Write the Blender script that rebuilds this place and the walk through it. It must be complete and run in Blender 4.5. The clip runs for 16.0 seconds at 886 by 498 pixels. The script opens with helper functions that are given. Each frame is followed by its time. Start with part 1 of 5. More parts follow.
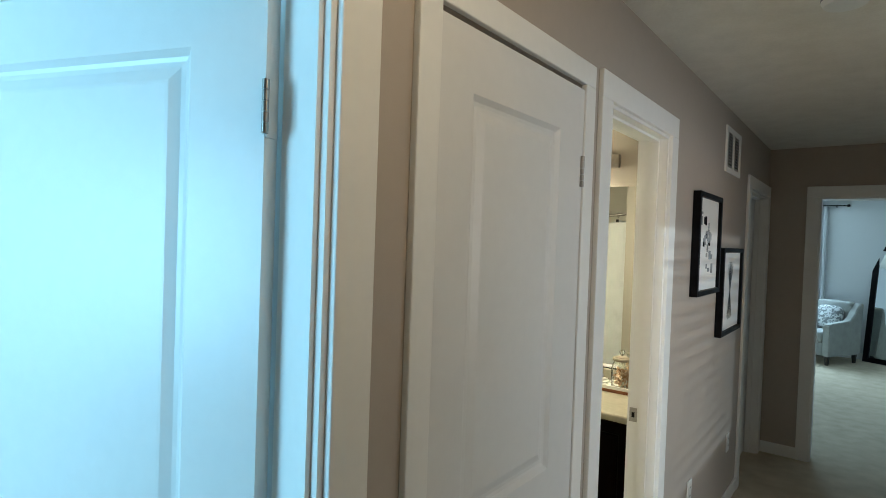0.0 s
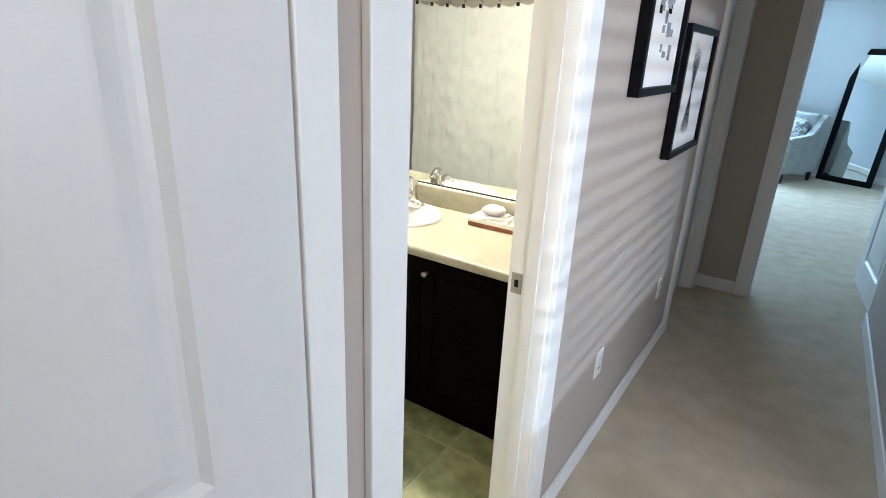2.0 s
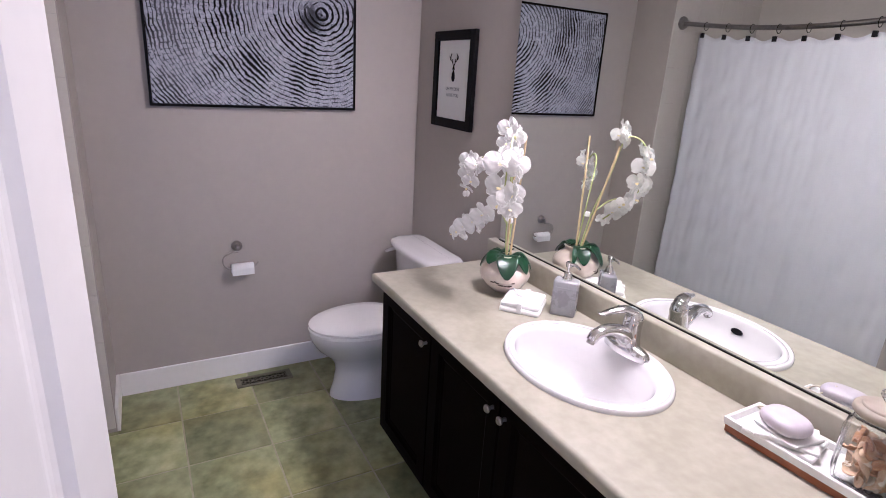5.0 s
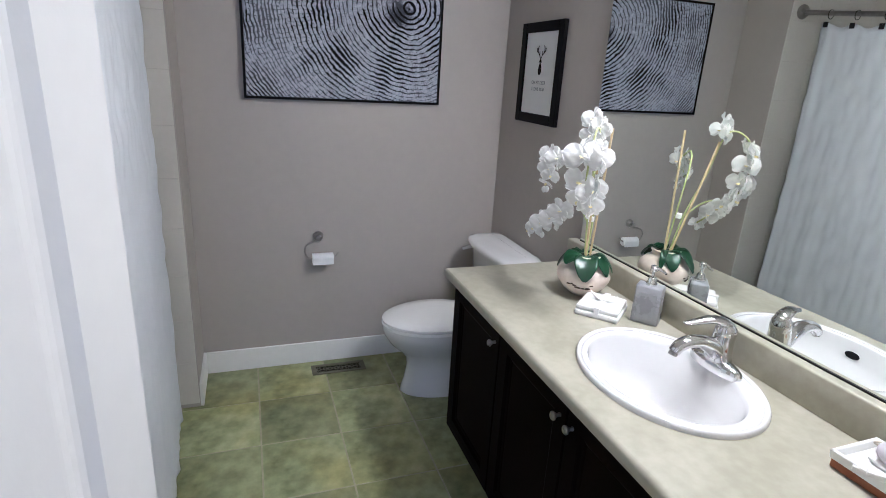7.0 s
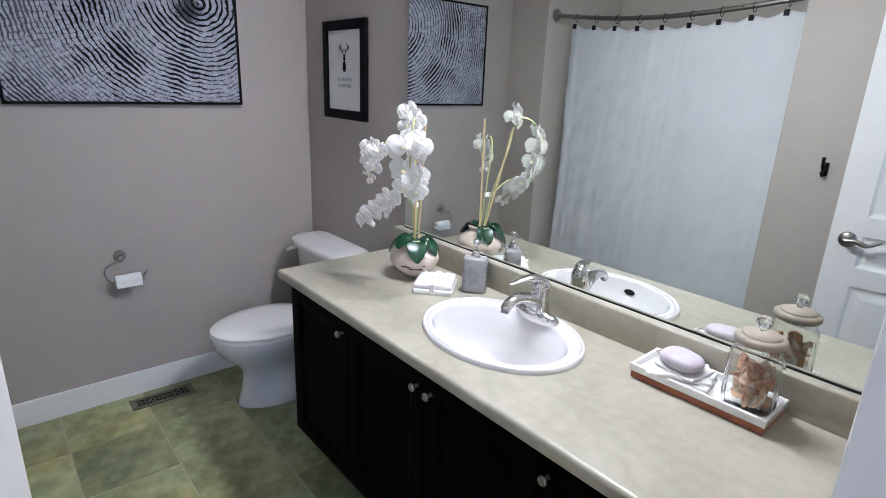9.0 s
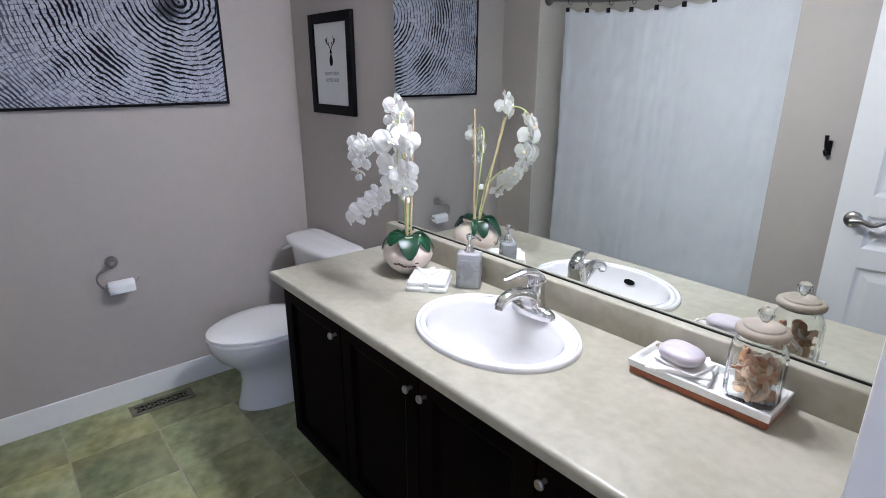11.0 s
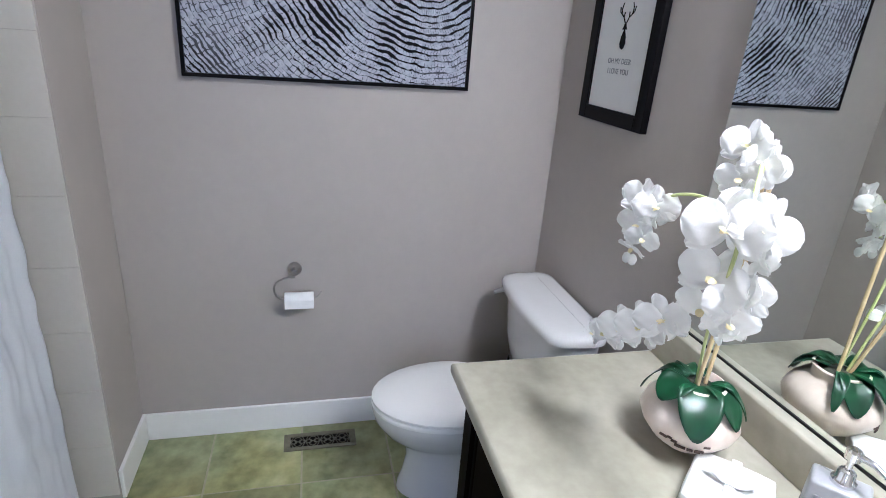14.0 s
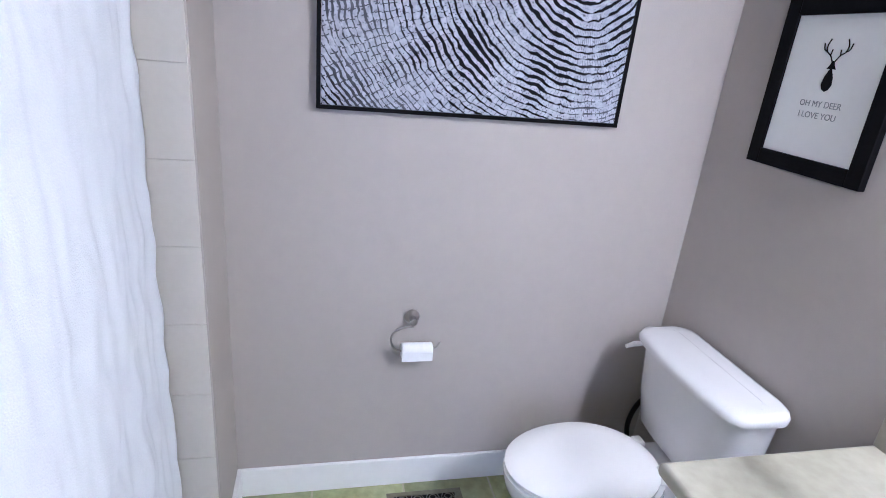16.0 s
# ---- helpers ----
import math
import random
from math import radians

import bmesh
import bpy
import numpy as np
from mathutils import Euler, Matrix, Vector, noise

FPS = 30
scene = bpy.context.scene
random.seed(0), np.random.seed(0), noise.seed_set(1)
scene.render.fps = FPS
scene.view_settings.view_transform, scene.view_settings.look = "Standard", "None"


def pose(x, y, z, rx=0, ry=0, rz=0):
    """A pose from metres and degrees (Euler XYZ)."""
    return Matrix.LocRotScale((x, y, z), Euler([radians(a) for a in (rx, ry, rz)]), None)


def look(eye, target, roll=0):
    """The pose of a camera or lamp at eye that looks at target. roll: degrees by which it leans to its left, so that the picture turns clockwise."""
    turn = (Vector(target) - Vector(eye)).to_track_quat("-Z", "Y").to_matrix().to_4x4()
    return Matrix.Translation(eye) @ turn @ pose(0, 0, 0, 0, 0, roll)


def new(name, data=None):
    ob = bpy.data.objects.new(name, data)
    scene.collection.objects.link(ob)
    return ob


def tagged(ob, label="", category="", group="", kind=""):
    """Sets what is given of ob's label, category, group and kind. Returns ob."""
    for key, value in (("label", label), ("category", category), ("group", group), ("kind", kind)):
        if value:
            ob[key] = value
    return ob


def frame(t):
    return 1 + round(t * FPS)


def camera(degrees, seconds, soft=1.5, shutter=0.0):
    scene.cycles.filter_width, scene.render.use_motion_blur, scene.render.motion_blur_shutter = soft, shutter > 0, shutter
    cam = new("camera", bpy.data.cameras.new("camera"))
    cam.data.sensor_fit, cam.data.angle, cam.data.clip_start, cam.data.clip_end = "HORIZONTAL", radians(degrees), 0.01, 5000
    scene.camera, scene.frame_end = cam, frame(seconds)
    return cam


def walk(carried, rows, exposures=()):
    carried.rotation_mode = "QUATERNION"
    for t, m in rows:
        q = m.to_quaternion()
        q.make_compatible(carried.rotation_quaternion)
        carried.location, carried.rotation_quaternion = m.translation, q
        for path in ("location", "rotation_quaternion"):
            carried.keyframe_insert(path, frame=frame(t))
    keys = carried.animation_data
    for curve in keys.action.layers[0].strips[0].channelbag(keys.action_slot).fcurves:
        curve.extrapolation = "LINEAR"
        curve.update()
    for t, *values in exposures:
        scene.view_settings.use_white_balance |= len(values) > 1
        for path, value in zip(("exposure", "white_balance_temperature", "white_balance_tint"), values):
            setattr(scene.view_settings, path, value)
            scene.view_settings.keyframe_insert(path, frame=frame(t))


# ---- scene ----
cam = camera(78.0, 16.0, soft=0.95)
PATH = [
    (0, (0.4, -0.04, 1.636), (-0.837, 1.531, 1.597), 2.0),
    (0.5, (0.416, 0.064, 1.578), (-0.711, 1.649, 1.111), 1.6),
    (1, (0.34, 0.291, 1.531), (-0.729, 1.85, 0.88), 1.8),
    (1.5, (0.238, 0.651, 1.581), (-0.802, 2.211, 0.886), 2.5),
    (2, (0.212, 1.031, 1.511), (-0.823, 2.598, 0.823), 2.6),
    (2.5, (0.142, 1.383, 1.54), (-0.993, 2.886, 0.867), 2.3),
    (3, (-0.072, 1.629, 1.537), (-1.357, 3.008, 0.867), 1.9),
    (3.5, (-0.244, 1.771, 1.524), (-1.687, 2.996, 0.88), 2.6),
    (4, (-0.312, 1.863, 1.525), (-1.882, 2.923, 0.884), 2.6),
    (4.5, (-0.312, 1.864, 1.547), (-1.943, 2.845, 0.934), 3.4),
    (5, (-0.335, 1.861, 1.54), (-1.995, 2.798, 0.934), 3.5),
    (7.5, (-0.36, 1.932, 1.494), (-2.159, 2.557, 0.882), 3.3),
    (8, (-0.345, 1.857, 1.507), (-1.997, 2.797, 0.887), 4.1),
    (8.5, (-0.339, 1.809, 1.482), (-1.823, 3.018, 0.901), 4.2),
    (9, (-0.338, 1.811, 1.489), (-1.786, 3.061, 0.903), 2.3),
    (11.5, (-0.36, 1.934, 1.495), (-1.83, 3.144, 0.881), -0.7),
    (12, (-0.474, 2.034, 1.464), (-2.066, 3.097, 0.882), -0.7),
    (12.5, (-0.559, 2.094, 1.453), (-2.351, 2.752, 0.857), 0.3),
    (13, (-0.813, 2.214, 1.452), (-2.645, 2.702, 0.815), 1.6),
    (13.5, (-0.94, 2.23, 1.49), (-2.768, 2.682, 0.816), 2.8),
    (14, (-1.127, 2.283, 1.501), (-2.936, 2.754, 0.79), 4.3),
    (14.5, (-1.282, 2.351, 1.481), (-3.085, 2.816, 0.75), 5.1),
    (15, (-1.427, 2.237, 1.501), (-3.234, 2.694, 0.775), 5.5),
    (15.5, (-1.5, 2.078, 1.521), (-3.318, 2.522, 0.814), 5.7),
    (16, (-1.432, 1.929, 1.538), (-3.254, 2.367, 0.84), 5.4),
]
# exposure and white balance drift: seconds, stops, kelvin, tint
DRIFT = [
    (0.0, 0.0, 6300, 4), (0.5, 0.05, 6350, 3), (1.0, 0.35, 6600, 0), (1.5, 0.9, 7500, 11), (2.0, 0.85, 5700, 10), (2.5, 0.5, 5300, 0), (3.0, 0.55, 6700, -10), (3.5, 0.45, 6450, -14),
    (4.0, 0.35, 6400, 20), (4.5, 0.15, 5500, 43), (5.0, 0.1, 5000, 38), (7.5, 0.0, 4700, 20), (9.0, 0.0, 4650, 22), (11.5, 0.05, 4650, 24), (13.0, 0.15, 4650, 25), (14.0, 0.38, 4600, 21), (14.5, 0.42, 4600, 22), (15.0, 0.5, 4550, 22), (15.5, 0.65, 4600, 25), (16.0, 0.86, 4500, 26),
]
walk(cam, [(t, look(eye, target, roll)) for t, eye, target, roll in PATH], DRIFT)

# ---- world and lights ----
world = bpy.data.worlds.new("sky")
scene.world = world
world.use_nodes = True
wn = world.node_tree.nodes
sky = wn.new("ShaderNodeTexSky")
sky.sky_type, sky.sun_disc = "NISHITA", False
sky.sun_elevation, sky.sun_rotation = radians(6), radians(135)
wn["Background"].inputs["Strength"].default_value = 0.1
world.node_tree.links.new(sky.outputs["Color"], wn["Background"].inputs["Color"])

WARM = (1.0, 0.865, 0.61)
DAY = (0.31, 0.68, 1.0)


def lamp(name, kind, m, power, color, size=0.1, size_y=None):
    data = bpy.data.lights.new(name, kind)
    data.energy, data.color = power, color
    if kind == "AREA":
        data.size = size
        if size_y:
            data.shape, data.size_y = "RECTANGLE", size_y
    elif kind == "SUN":
        data.angle = size
    else:
        data.shadow_soft_size = size
    ob = new(name, data)
    ob.matrix_world = m
    return ob


LAMPS_X = (-1.56, -1.33, -1.10)
LAMP_Y, LAMP_Z = 3.05, 2.08
for lx in LAMPS_X:
    lamp("vanity_bulb", "AREA", look((lx, LAMP_Y, LAMP_Z), (lx, LAMP_Y - 0.35, LAMP_Z - 1.0)), 9.2, WARM, 0.11)
    lamp("vanity_glow", "POINT", pose(lx, LAMP_Y, LAMP_Z - 0.02), 4.6, WARM, 0.05)
# daylight in the window openings
lamp("study_daylight", "AREA", look((-1.7, -2.30, 1.5), (-1.7, 0, 1.4)), 108, DAY, 1.4, 1.2)
lamp("bedroom_daylight", "AREA", look((-1.05, 10.4, 1.55), (-0.9, 5, 1.0)), 108, (0.52, 0.77, 1.0), 1.5, 1.3)
lamp("landing_daylight", "AREA", look((2.48, 1.3, 1.5), (0, 1.7, 0.35)), 46, (0.80, 0.88, 1.0), 2.8, 1.3)
# unseen warm fill, added to brighten the closet door and casings
lamp("hall_warm_fill", "POINT", pose(0.40, 0.57, 2.30), 6.5, (1.0, 0.80, 0.56), 0.12)
lamp("sun", "SUN", look((5, -3, 2.2), (0, 2.0, 1.5)), 1.7, (0.75, 0.88, 1.0), radians(1.0))


# ---- materials ----
def mat(name, color, rough=0.5, metal=0.0, color2=None, scale=3.0, fine=60.0, amount=0.5, bump=0.0, bump_scale=200.0, spec=0.5, coat=0.0, detail=4.0, trans=0.0, island=False, contrast=(0.35, 0.65)):
    m = bpy.data.materials.new(name)
    m.use_nodes = True
    nt = m.node_tree
    n, l = nt.nodes, nt.links
    b = n["Principled BSDF"]
    b.inputs["Roughness"].default_value = rough
    b.inputs["Metallic"].default_value = metal
    b.inputs["Specular IOR Level"].default_value = spec
    b.inputs["Coat Weight"].default_value = coat
    b.inputs["Transmission Weight"].default_value = trans
    b.inputs["Base Color"].default_value = (*color, 1)
    co = n.new("ShaderNodeTexCoord")
    if color2:
        big, small = n.new("ShaderNodeTexNoise"), n.new("ShaderNodeTexNoise")
        for t, s in ((big, scale), (small, fine)):
            t.inputs["Scale"].default_value, t.inputs["Detail"].default_value = s, detail
            l.new(co.outputs["Object"], t.inputs["Vector"])
        mixf = n.new("ShaderNodeMix")
        mixf.inputs[0].default_value = 0.35
        l.new(big.outputs["Fac"], mixf.inputs[2])
        l.new(small.outputs["Fac"], mixf.inputs[3])
        ramp = n.new("ShaderNodeMapRange")
        ramp.inputs["From Min"].default_value, ramp.inputs["From Max"].default_value = contrast
        l.new(mixf.outputs[0], ramp.inputs["Value"])
        mix = n.new("ShaderNodeMix")
        mix.data_type = "RGBA"
        mix.inputs[6].default_value, mix.inputs[7].default_value = (*color, 1), (*color2, 1)
        l.new(ramp.outputs["Result"], mix.inputs[0])
        l.new(mix.outputs[2], b.inputs["Base Color"])
        rr = n.new("ShaderNodeMapRange")
        rr.inputs["To Min"].default_value, rr.inputs["To Max"].default_value = max(rough - 0.06, 0), min(rough + 0.06, 1)
        l.new(mixf.outputs[0], rr.inputs["Value"])
        l.new(rr.outputs["Result"], b.inputs["Roughness"])
    if bump:
        t, bp = n.new("ShaderNodeTexNoise"), n.new("ShaderNodeBump")
        t.inputs["Scale"].default_value, t.inputs["Detail"].default_value = bump_scale, 3
        bp.inputs["Strength"].default_value, bp.inputs["Distance"].default_value = bump, 0.002
        l.new(co.outputs["Object"], t.inputs["Vector"])
        l.new(t.outputs["Fac"], bp.inputs["Height"])
        l.new(bp.outputs["Normal"], b.inputs["Normal"])
    return m


paint_bath = mat("bath paint", (0.385, 0.352, 0.315), 0.55, color2=(0.415, 0.378, 0.337), scale=1.2, fine=25, bump=0.15, bump_scale=260)
paint_hall = mat("hall paint", (0.40, 0.345, 0.295), 0.6, color2=(0.43, 0.375, 0.32), scale=1.2, fine=25, bump=0.2, bump_scale=260)
paint_bed = mat("bedroom paint", (0.60, 0.62, 0.63), 0.6, color2=(0.64, 0.66, 0.67), scale=1.2, bump=0.15, bump_scale=260)
ceiling_mat = mat("textured ceiling", (0.72, 0.69, 0.63), 0.9, color2=(0.80, 0.77, 0.71), scale=9, fine=80, bump=1.0, bump_scale=90)
white_paint = mat("white trim paint", (0.78, 0.77, 0.74), 0.38, color2=(0.82, 0.81, 0.78), scale=2, fine=40, bump=0.05, bump_scale=120)
door_paint = mat("white door paint", (0.68, 0.67, 0.65), 0.36, color2=(0.72, 0.71, 0.69), scale=1.5, fine=30, bump=0.08, bump_scale=150)
carpet_mat = mat("beige carpet", (0.47, 0.39, 0.28), 0.95, color2=(0.63, 0.54, 0.41), scale=7, fine=190, bump=1.0, bump_scale=420, spec=0.1, contrast=(0.32, 0.68))
tile_mat = mat("mottled slate tile", (0.14, 0.165, 0.068), 0.42, color2=(0.48, 0.50, 0.265), scale=3.2, fine=16, bump=0.35, bump_scale=45, detail=8, contrast=(0.36, 0.62))
grout_mat = mat("grout", (0.36, 0.335, 0.22), 0.9, color2=(0.46, 0.43, 0.31), scale=20, bump=0.4)
walltile_mat = mat("white wall tile", (0.58, 0.55, 0.49), 0.3, color2=(0.62, 0.59, 0.53), scale=3)
counter_mat = mat("olive beige laminate", (0.315, 0.298, 0.225), 0.34, color2=(0.41, 0.388, 0.308), scale=7, fine=35, detail=7, bump=0.03, contrast=(0.38, 0.62))
espresso = mat("espresso stained wood", (0.0018, 0.0011, 0.0009), 0.5, spec=0.02, color2=(0.0045, 0.0024, 0.0018), scale=6, fine=60, bump=0.1, bump_scale=80)
porcelain = mat("white porcelain", (0.66, 0.65, 0.645), 0.09, color2=(0.68, 0.67, 0.665), scale=2, coat=0.3)
seat_mat = mat("white seat plastic", (0.80, 0.79, 0.77), 0.2, color2=(0.82, 0.81, 0.79), scale=2)
chrome = mat("polished chrome", (0.72, 0.72, 0.72), 0.07, 1.0)
nickel = mat("brushed nickel", (0.33, 0.31, 0.285), 0.3, 1.0, color2=(0.39, 0.365, 0.34), scale=60)
bronze = mat("aged bronze", (0.10, 0.075, 0.055), 0.32, 1.0, color2=(0.16, 0.12, 0.09), scale=40)
black_frame = mat("black frame", (0.002, 0.002, 0.0024), 0.45, spec=0.08, color2=(0.006, 0.0055, 0.006), scale=12, fine=90, bump=0.1, bump_scale=70)
black_metal = mat("black metal", (0.012, 0.011, 0.011), 0.3, 0.6)
paper_mat = mat("white paper", (0.74, 0.735, 0.71), 0.7, color2=(0.77, 0.765, 0.74), scale=6)
# printed ink, and also the shade painted into holes and recesses
ink_shade_mat = mat("black ink and hole shade", (0.008, 0.008, 0.009), 0.8, spec=0.1)
grey_ink = mat("grey ink", (0.16, 0.17, 0.18), 0.7, color2=(0.32, 0.34, 0.35), scale=20)
plate_mat = mat("white plastic plate", (0.76, 0.75, 0.72), 0.3)
tissue = mat("tissue paper", (0.80, 0.80, 0.79), 0.9, color2=(0.84, 0.84, 0.83), scale=50, bump=0.3)
cotton = mat("white cotton", (0.74, 0.73, 0.71), 0.9, color2=(0.80, 0.79, 0.77), scale=8, fine=200, bump=0.5, bump_scale=500, spec=0.15)
curtain_mat = mat("white curtain linen", (0.70, 0.715, 0.74), 0.85, color2=(0.76, 0.775, 0.80), scale=6, fine=200, bump=0.5, bump_scale=380, spec=0.15)
def let_light_through(m, amount, color):
    n, l = m.node_tree.nodes, m.node_tree.links
    tr, mx = n.new("ShaderNodeBsdfTranslucent"), n.new("ShaderNodeMixShader")
    tr.inputs["Color"].default_value = (*color, 1)
    mx.inputs[0].default_value = amount
    l.new(n["Principled BSDF"].outputs[0], mx.inputs[1])
    l.new(tr.outputs[0], mx.inputs[2])
    l.new(mx.outputs[0], n["Material Output"].inputs["Surface"])


def vary(m, low, high, tint=None):
    """Shift tone from piece to piece."""
    n, l = m.node_tree.nodes, m.node_tree.links
    b = n["Principled BSDF"]
    old = b.inputs["Base Color"].links[0].from_socket
    inf, mr, mul = n.new("ShaderNodeObjectInfo"), n.new("ShaderNodeMapRange"), n.new("ShaderNodeMix")
    mr.inputs["To Min"].default_value, mr.inputs["To Max"].default_value = low, high
    l.new(inf.outputs["Random"], mr.inputs["Value"])
    mul.data_type, mul.blend_type = "RGBA", "MULTIPLY"
    mul.inputs[0].default_value = 1.0
    l.new(old, mul.inputs[6])
    if tint:
        tm, th = n.new("ShaderNodeMix"), n.new("ShaderNodeTexNoise")
        tm.data_type = "RGBA"
        tm.inputs[6].default_value, tm.inputs[7].default_value = (1, 1, 1, 1), (*tint, 1)
        th.inputs["Scale"].default_value, th.inputs["Detail"].default_value = 3.1, 5
        co = n.new("ShaderNodeNewGeometry")
        l.new(co.outputs["Position"], th.inputs["Vector"])
        r2 = n.new("ShaderNodeMapRange")
        r2.inputs["From Min"].default_value, r2.inputs["From Max"].default_value = 0.48, 0.68
        l.new(th.outputs["Fac"], r2.inputs["Value"])
        l.new(r2.outputs["Result"], tm.inputs[0])
        m2 = n.new("ShaderNodeMix")
        m2.data_type, m2.blend_type = "RGBA", "MULTIPLY"
        m2.inputs[0].default_value = 1.0
        l.new(tm.outputs[2], m2.inputs[6])
        l.new(mr.outputs["Result"], m2.inputs[7])
        l.new(m2.outputs[2], mul.inputs[7])
    else:
        l.new(mr.outputs["Result"], mul.inputs[7])
    l.new(mul.outputs[2], b.inputs["Base Color"])


let_light_through(curtain_mat, 0.22, (0.72, 0.72, 0.70))
vary(tile_mat, 0.74, 1.15, (1.02, 0.93, 0.74))
mirror_mat = mat("mirror silver", (0.86, 0.89, 0.86), 0.008, 1.0)


# ---- building helpers ----
def thing(name, m, label, category, group="", kind=""):
    ob = new(name)
    ob.empty_display_size = 0.05
    ob.matrix_world = m
    return tagged(ob, label, category, group, kind)


def link(name, bm, material, smooth=False):
    me = bpy.data.meshes.new(name)
    bm.normal_update()
    bm.to_mesh(me)
    bm.free()
    for mt in material if isinstance(material, (list, tuple)) else (material,):
        me.materials.append(mt)
    if smooth:
        me.shade_smooth()
        me.set_sharp_from_angle(angle=radians(smooth if smooth is not True else 40))
    return new(name, me)


def part(name, bm, material, parent, label="", smooth=False):
    ob = link(name, bm, material, smooth)
    ob.parent = parent
    return tagged(ob, label)


def solid(name, bm, material, label, category, kind="structure", smooth=False, m=None):
    ob = link(name, bm, material, smooth)
    if m is not None:
        ob.matrix_world = m
    return tagged(ob, label, category, "", kind)


def box(bm, x0, x1, y0, y1, z0, z1, bevel=0.0, seg=2):
    v = [bm.verts.new((x, y, z)) for x in (x0, x1) for y in (y0, y1) for z in (z0, z1)]
    fs = [bm.faces.new([v[i] for i in q]) for q in ((0, 1, 3, 2), (4, 6, 7, 5), (0, 4, 5, 1), (2, 3, 7, 6), (0, 2, 6, 4), (1, 5, 7, 3))]
    if bevel:
        es = list({e for f in fs for e in f.edges})
        bmesh.ops.bevel(bm, geom=es, offset=bevel, segments=seg, affect="EDGES", profile=0.5)
    return bm


def nb(*a, **k):
    return box(bmesh.new(), *a, **k)


def lathe(bm, profile, seg=32, sx=1.0, sy=1.0, cx=0.0, cy=0.0):
    """Turn (radius, height) pairs round the z axis."""
    rings = []
    for r, z in profile:
        if r < 1e-5:
            rings.append([bm.verts.new((cx, cy, z))])
        else:
            rings.append([bm.verts.new((cx + r * sx * math.cos(2 * math.pi * i / seg), cy + r * sy * math.sin(2 * math.pi * i / seg), z)) for i in range(seg)])
    for a, b in zip(rings, rings[1:]):
        for i in range(seg):
            j = (i + 1) % seg
            if len(a) == 1 and len(b) == 1:
                continue
            if len(a) == 1:
                bm.faces.new((a[0], b[j], b[i]))
            elif len(b) == 1:
                bm.faces.new((a[i], a[j], b[0]))
            else:
                bm.faces.new((a[i], a[j], b[j], b[i]))
    return bm


def tube(bm, pts, radius, seg=10, cap=True):
    """A round bar along points; radius may be one number or one for each point."""
    pts = [Vector(p) for p in pts]
    rs = radius if isinstance(radius, (list, tuple)) else [radius]
    rs = list(np.interp(np.linspace(0, 1, len(pts)), np.linspace(0, 1, len(rs)), rs))
    rings, side = [], None
    for i, p in enumerate(pts):
        d = (pts[min(i + 1, len(pts) - 1)] - pts[max(i - 1, 0)]).normalized()
        if side is None:
            side = d.orthogonal().normalized()
        side = (side - d * side.dot(d)).normalized()
        up = d.cross(side)
        rings.append([bm.verts.new(p + (side * math.cos(2 * math.pi * k / seg) + up * math.sin(2 * math.pi * k / seg)) * rs[i]) for k in range(seg)])
    for a, b in zip(rings, rings[1:]):
        for k in range(seg):
            bm.faces.new((a[k], a[(k + 1) % seg], b[(k + 1) % seg], b[k]))
    if cap:
        bm.faces.new(rings[0][::-1])
        bm.faces.new(rings[-1])
    return bm


def smooth_path(pts, n=6):
    """A Catmull-Rom curve through points."""
    p = [Vector(q) for q in pts]
    p = [2 * p[0] - p[1]] + p + [2 * p[-1] - p[-2]]
    out = []
    for i in range(1, len(p) - 2):
        for k in range(n):
            t = k / n
            a, b, c, d = p[i - 1], p[i], p[i + 1], p[i + 2]
            out.append(0.5 * ((2 * b) + (c - a) * t + (2 * a - 5 * b + 4 * c - d) * t * t + (3 * b - a - 3 * c + d) * t ** 3))
    return out + [p[-2]]


def quad(bm, a, b, c, d):
    return bm.faces.new([bm.verts.new(p) for p in (a, b, c, d)])


def wall(name, axis, at, thick, u0, u1, openings, material, label, z1=2.44):
    """A wall of given thickness; openings are (start, end, bottom, top) along it."""
    bm = bmesh.new()

    def piece(a, b, c, d):
        if b - a > 1e-4 and d - c > 1e-4:
            if axis == "x":
                box(bm, at, at + thick, a, b, c, d)
            else:
                box(bm, a, b, at, at + thick, c, d)
    u = u0
    for a, b, c, d in sorted(openings):
        piece(u, a, 0, z1)
        piece(a, b, 0, c)
        piece(a, b, d, z1)
        u = b
    piece(u, u1, 0, z1)
    return solid(name, bm, material, label, "wall")


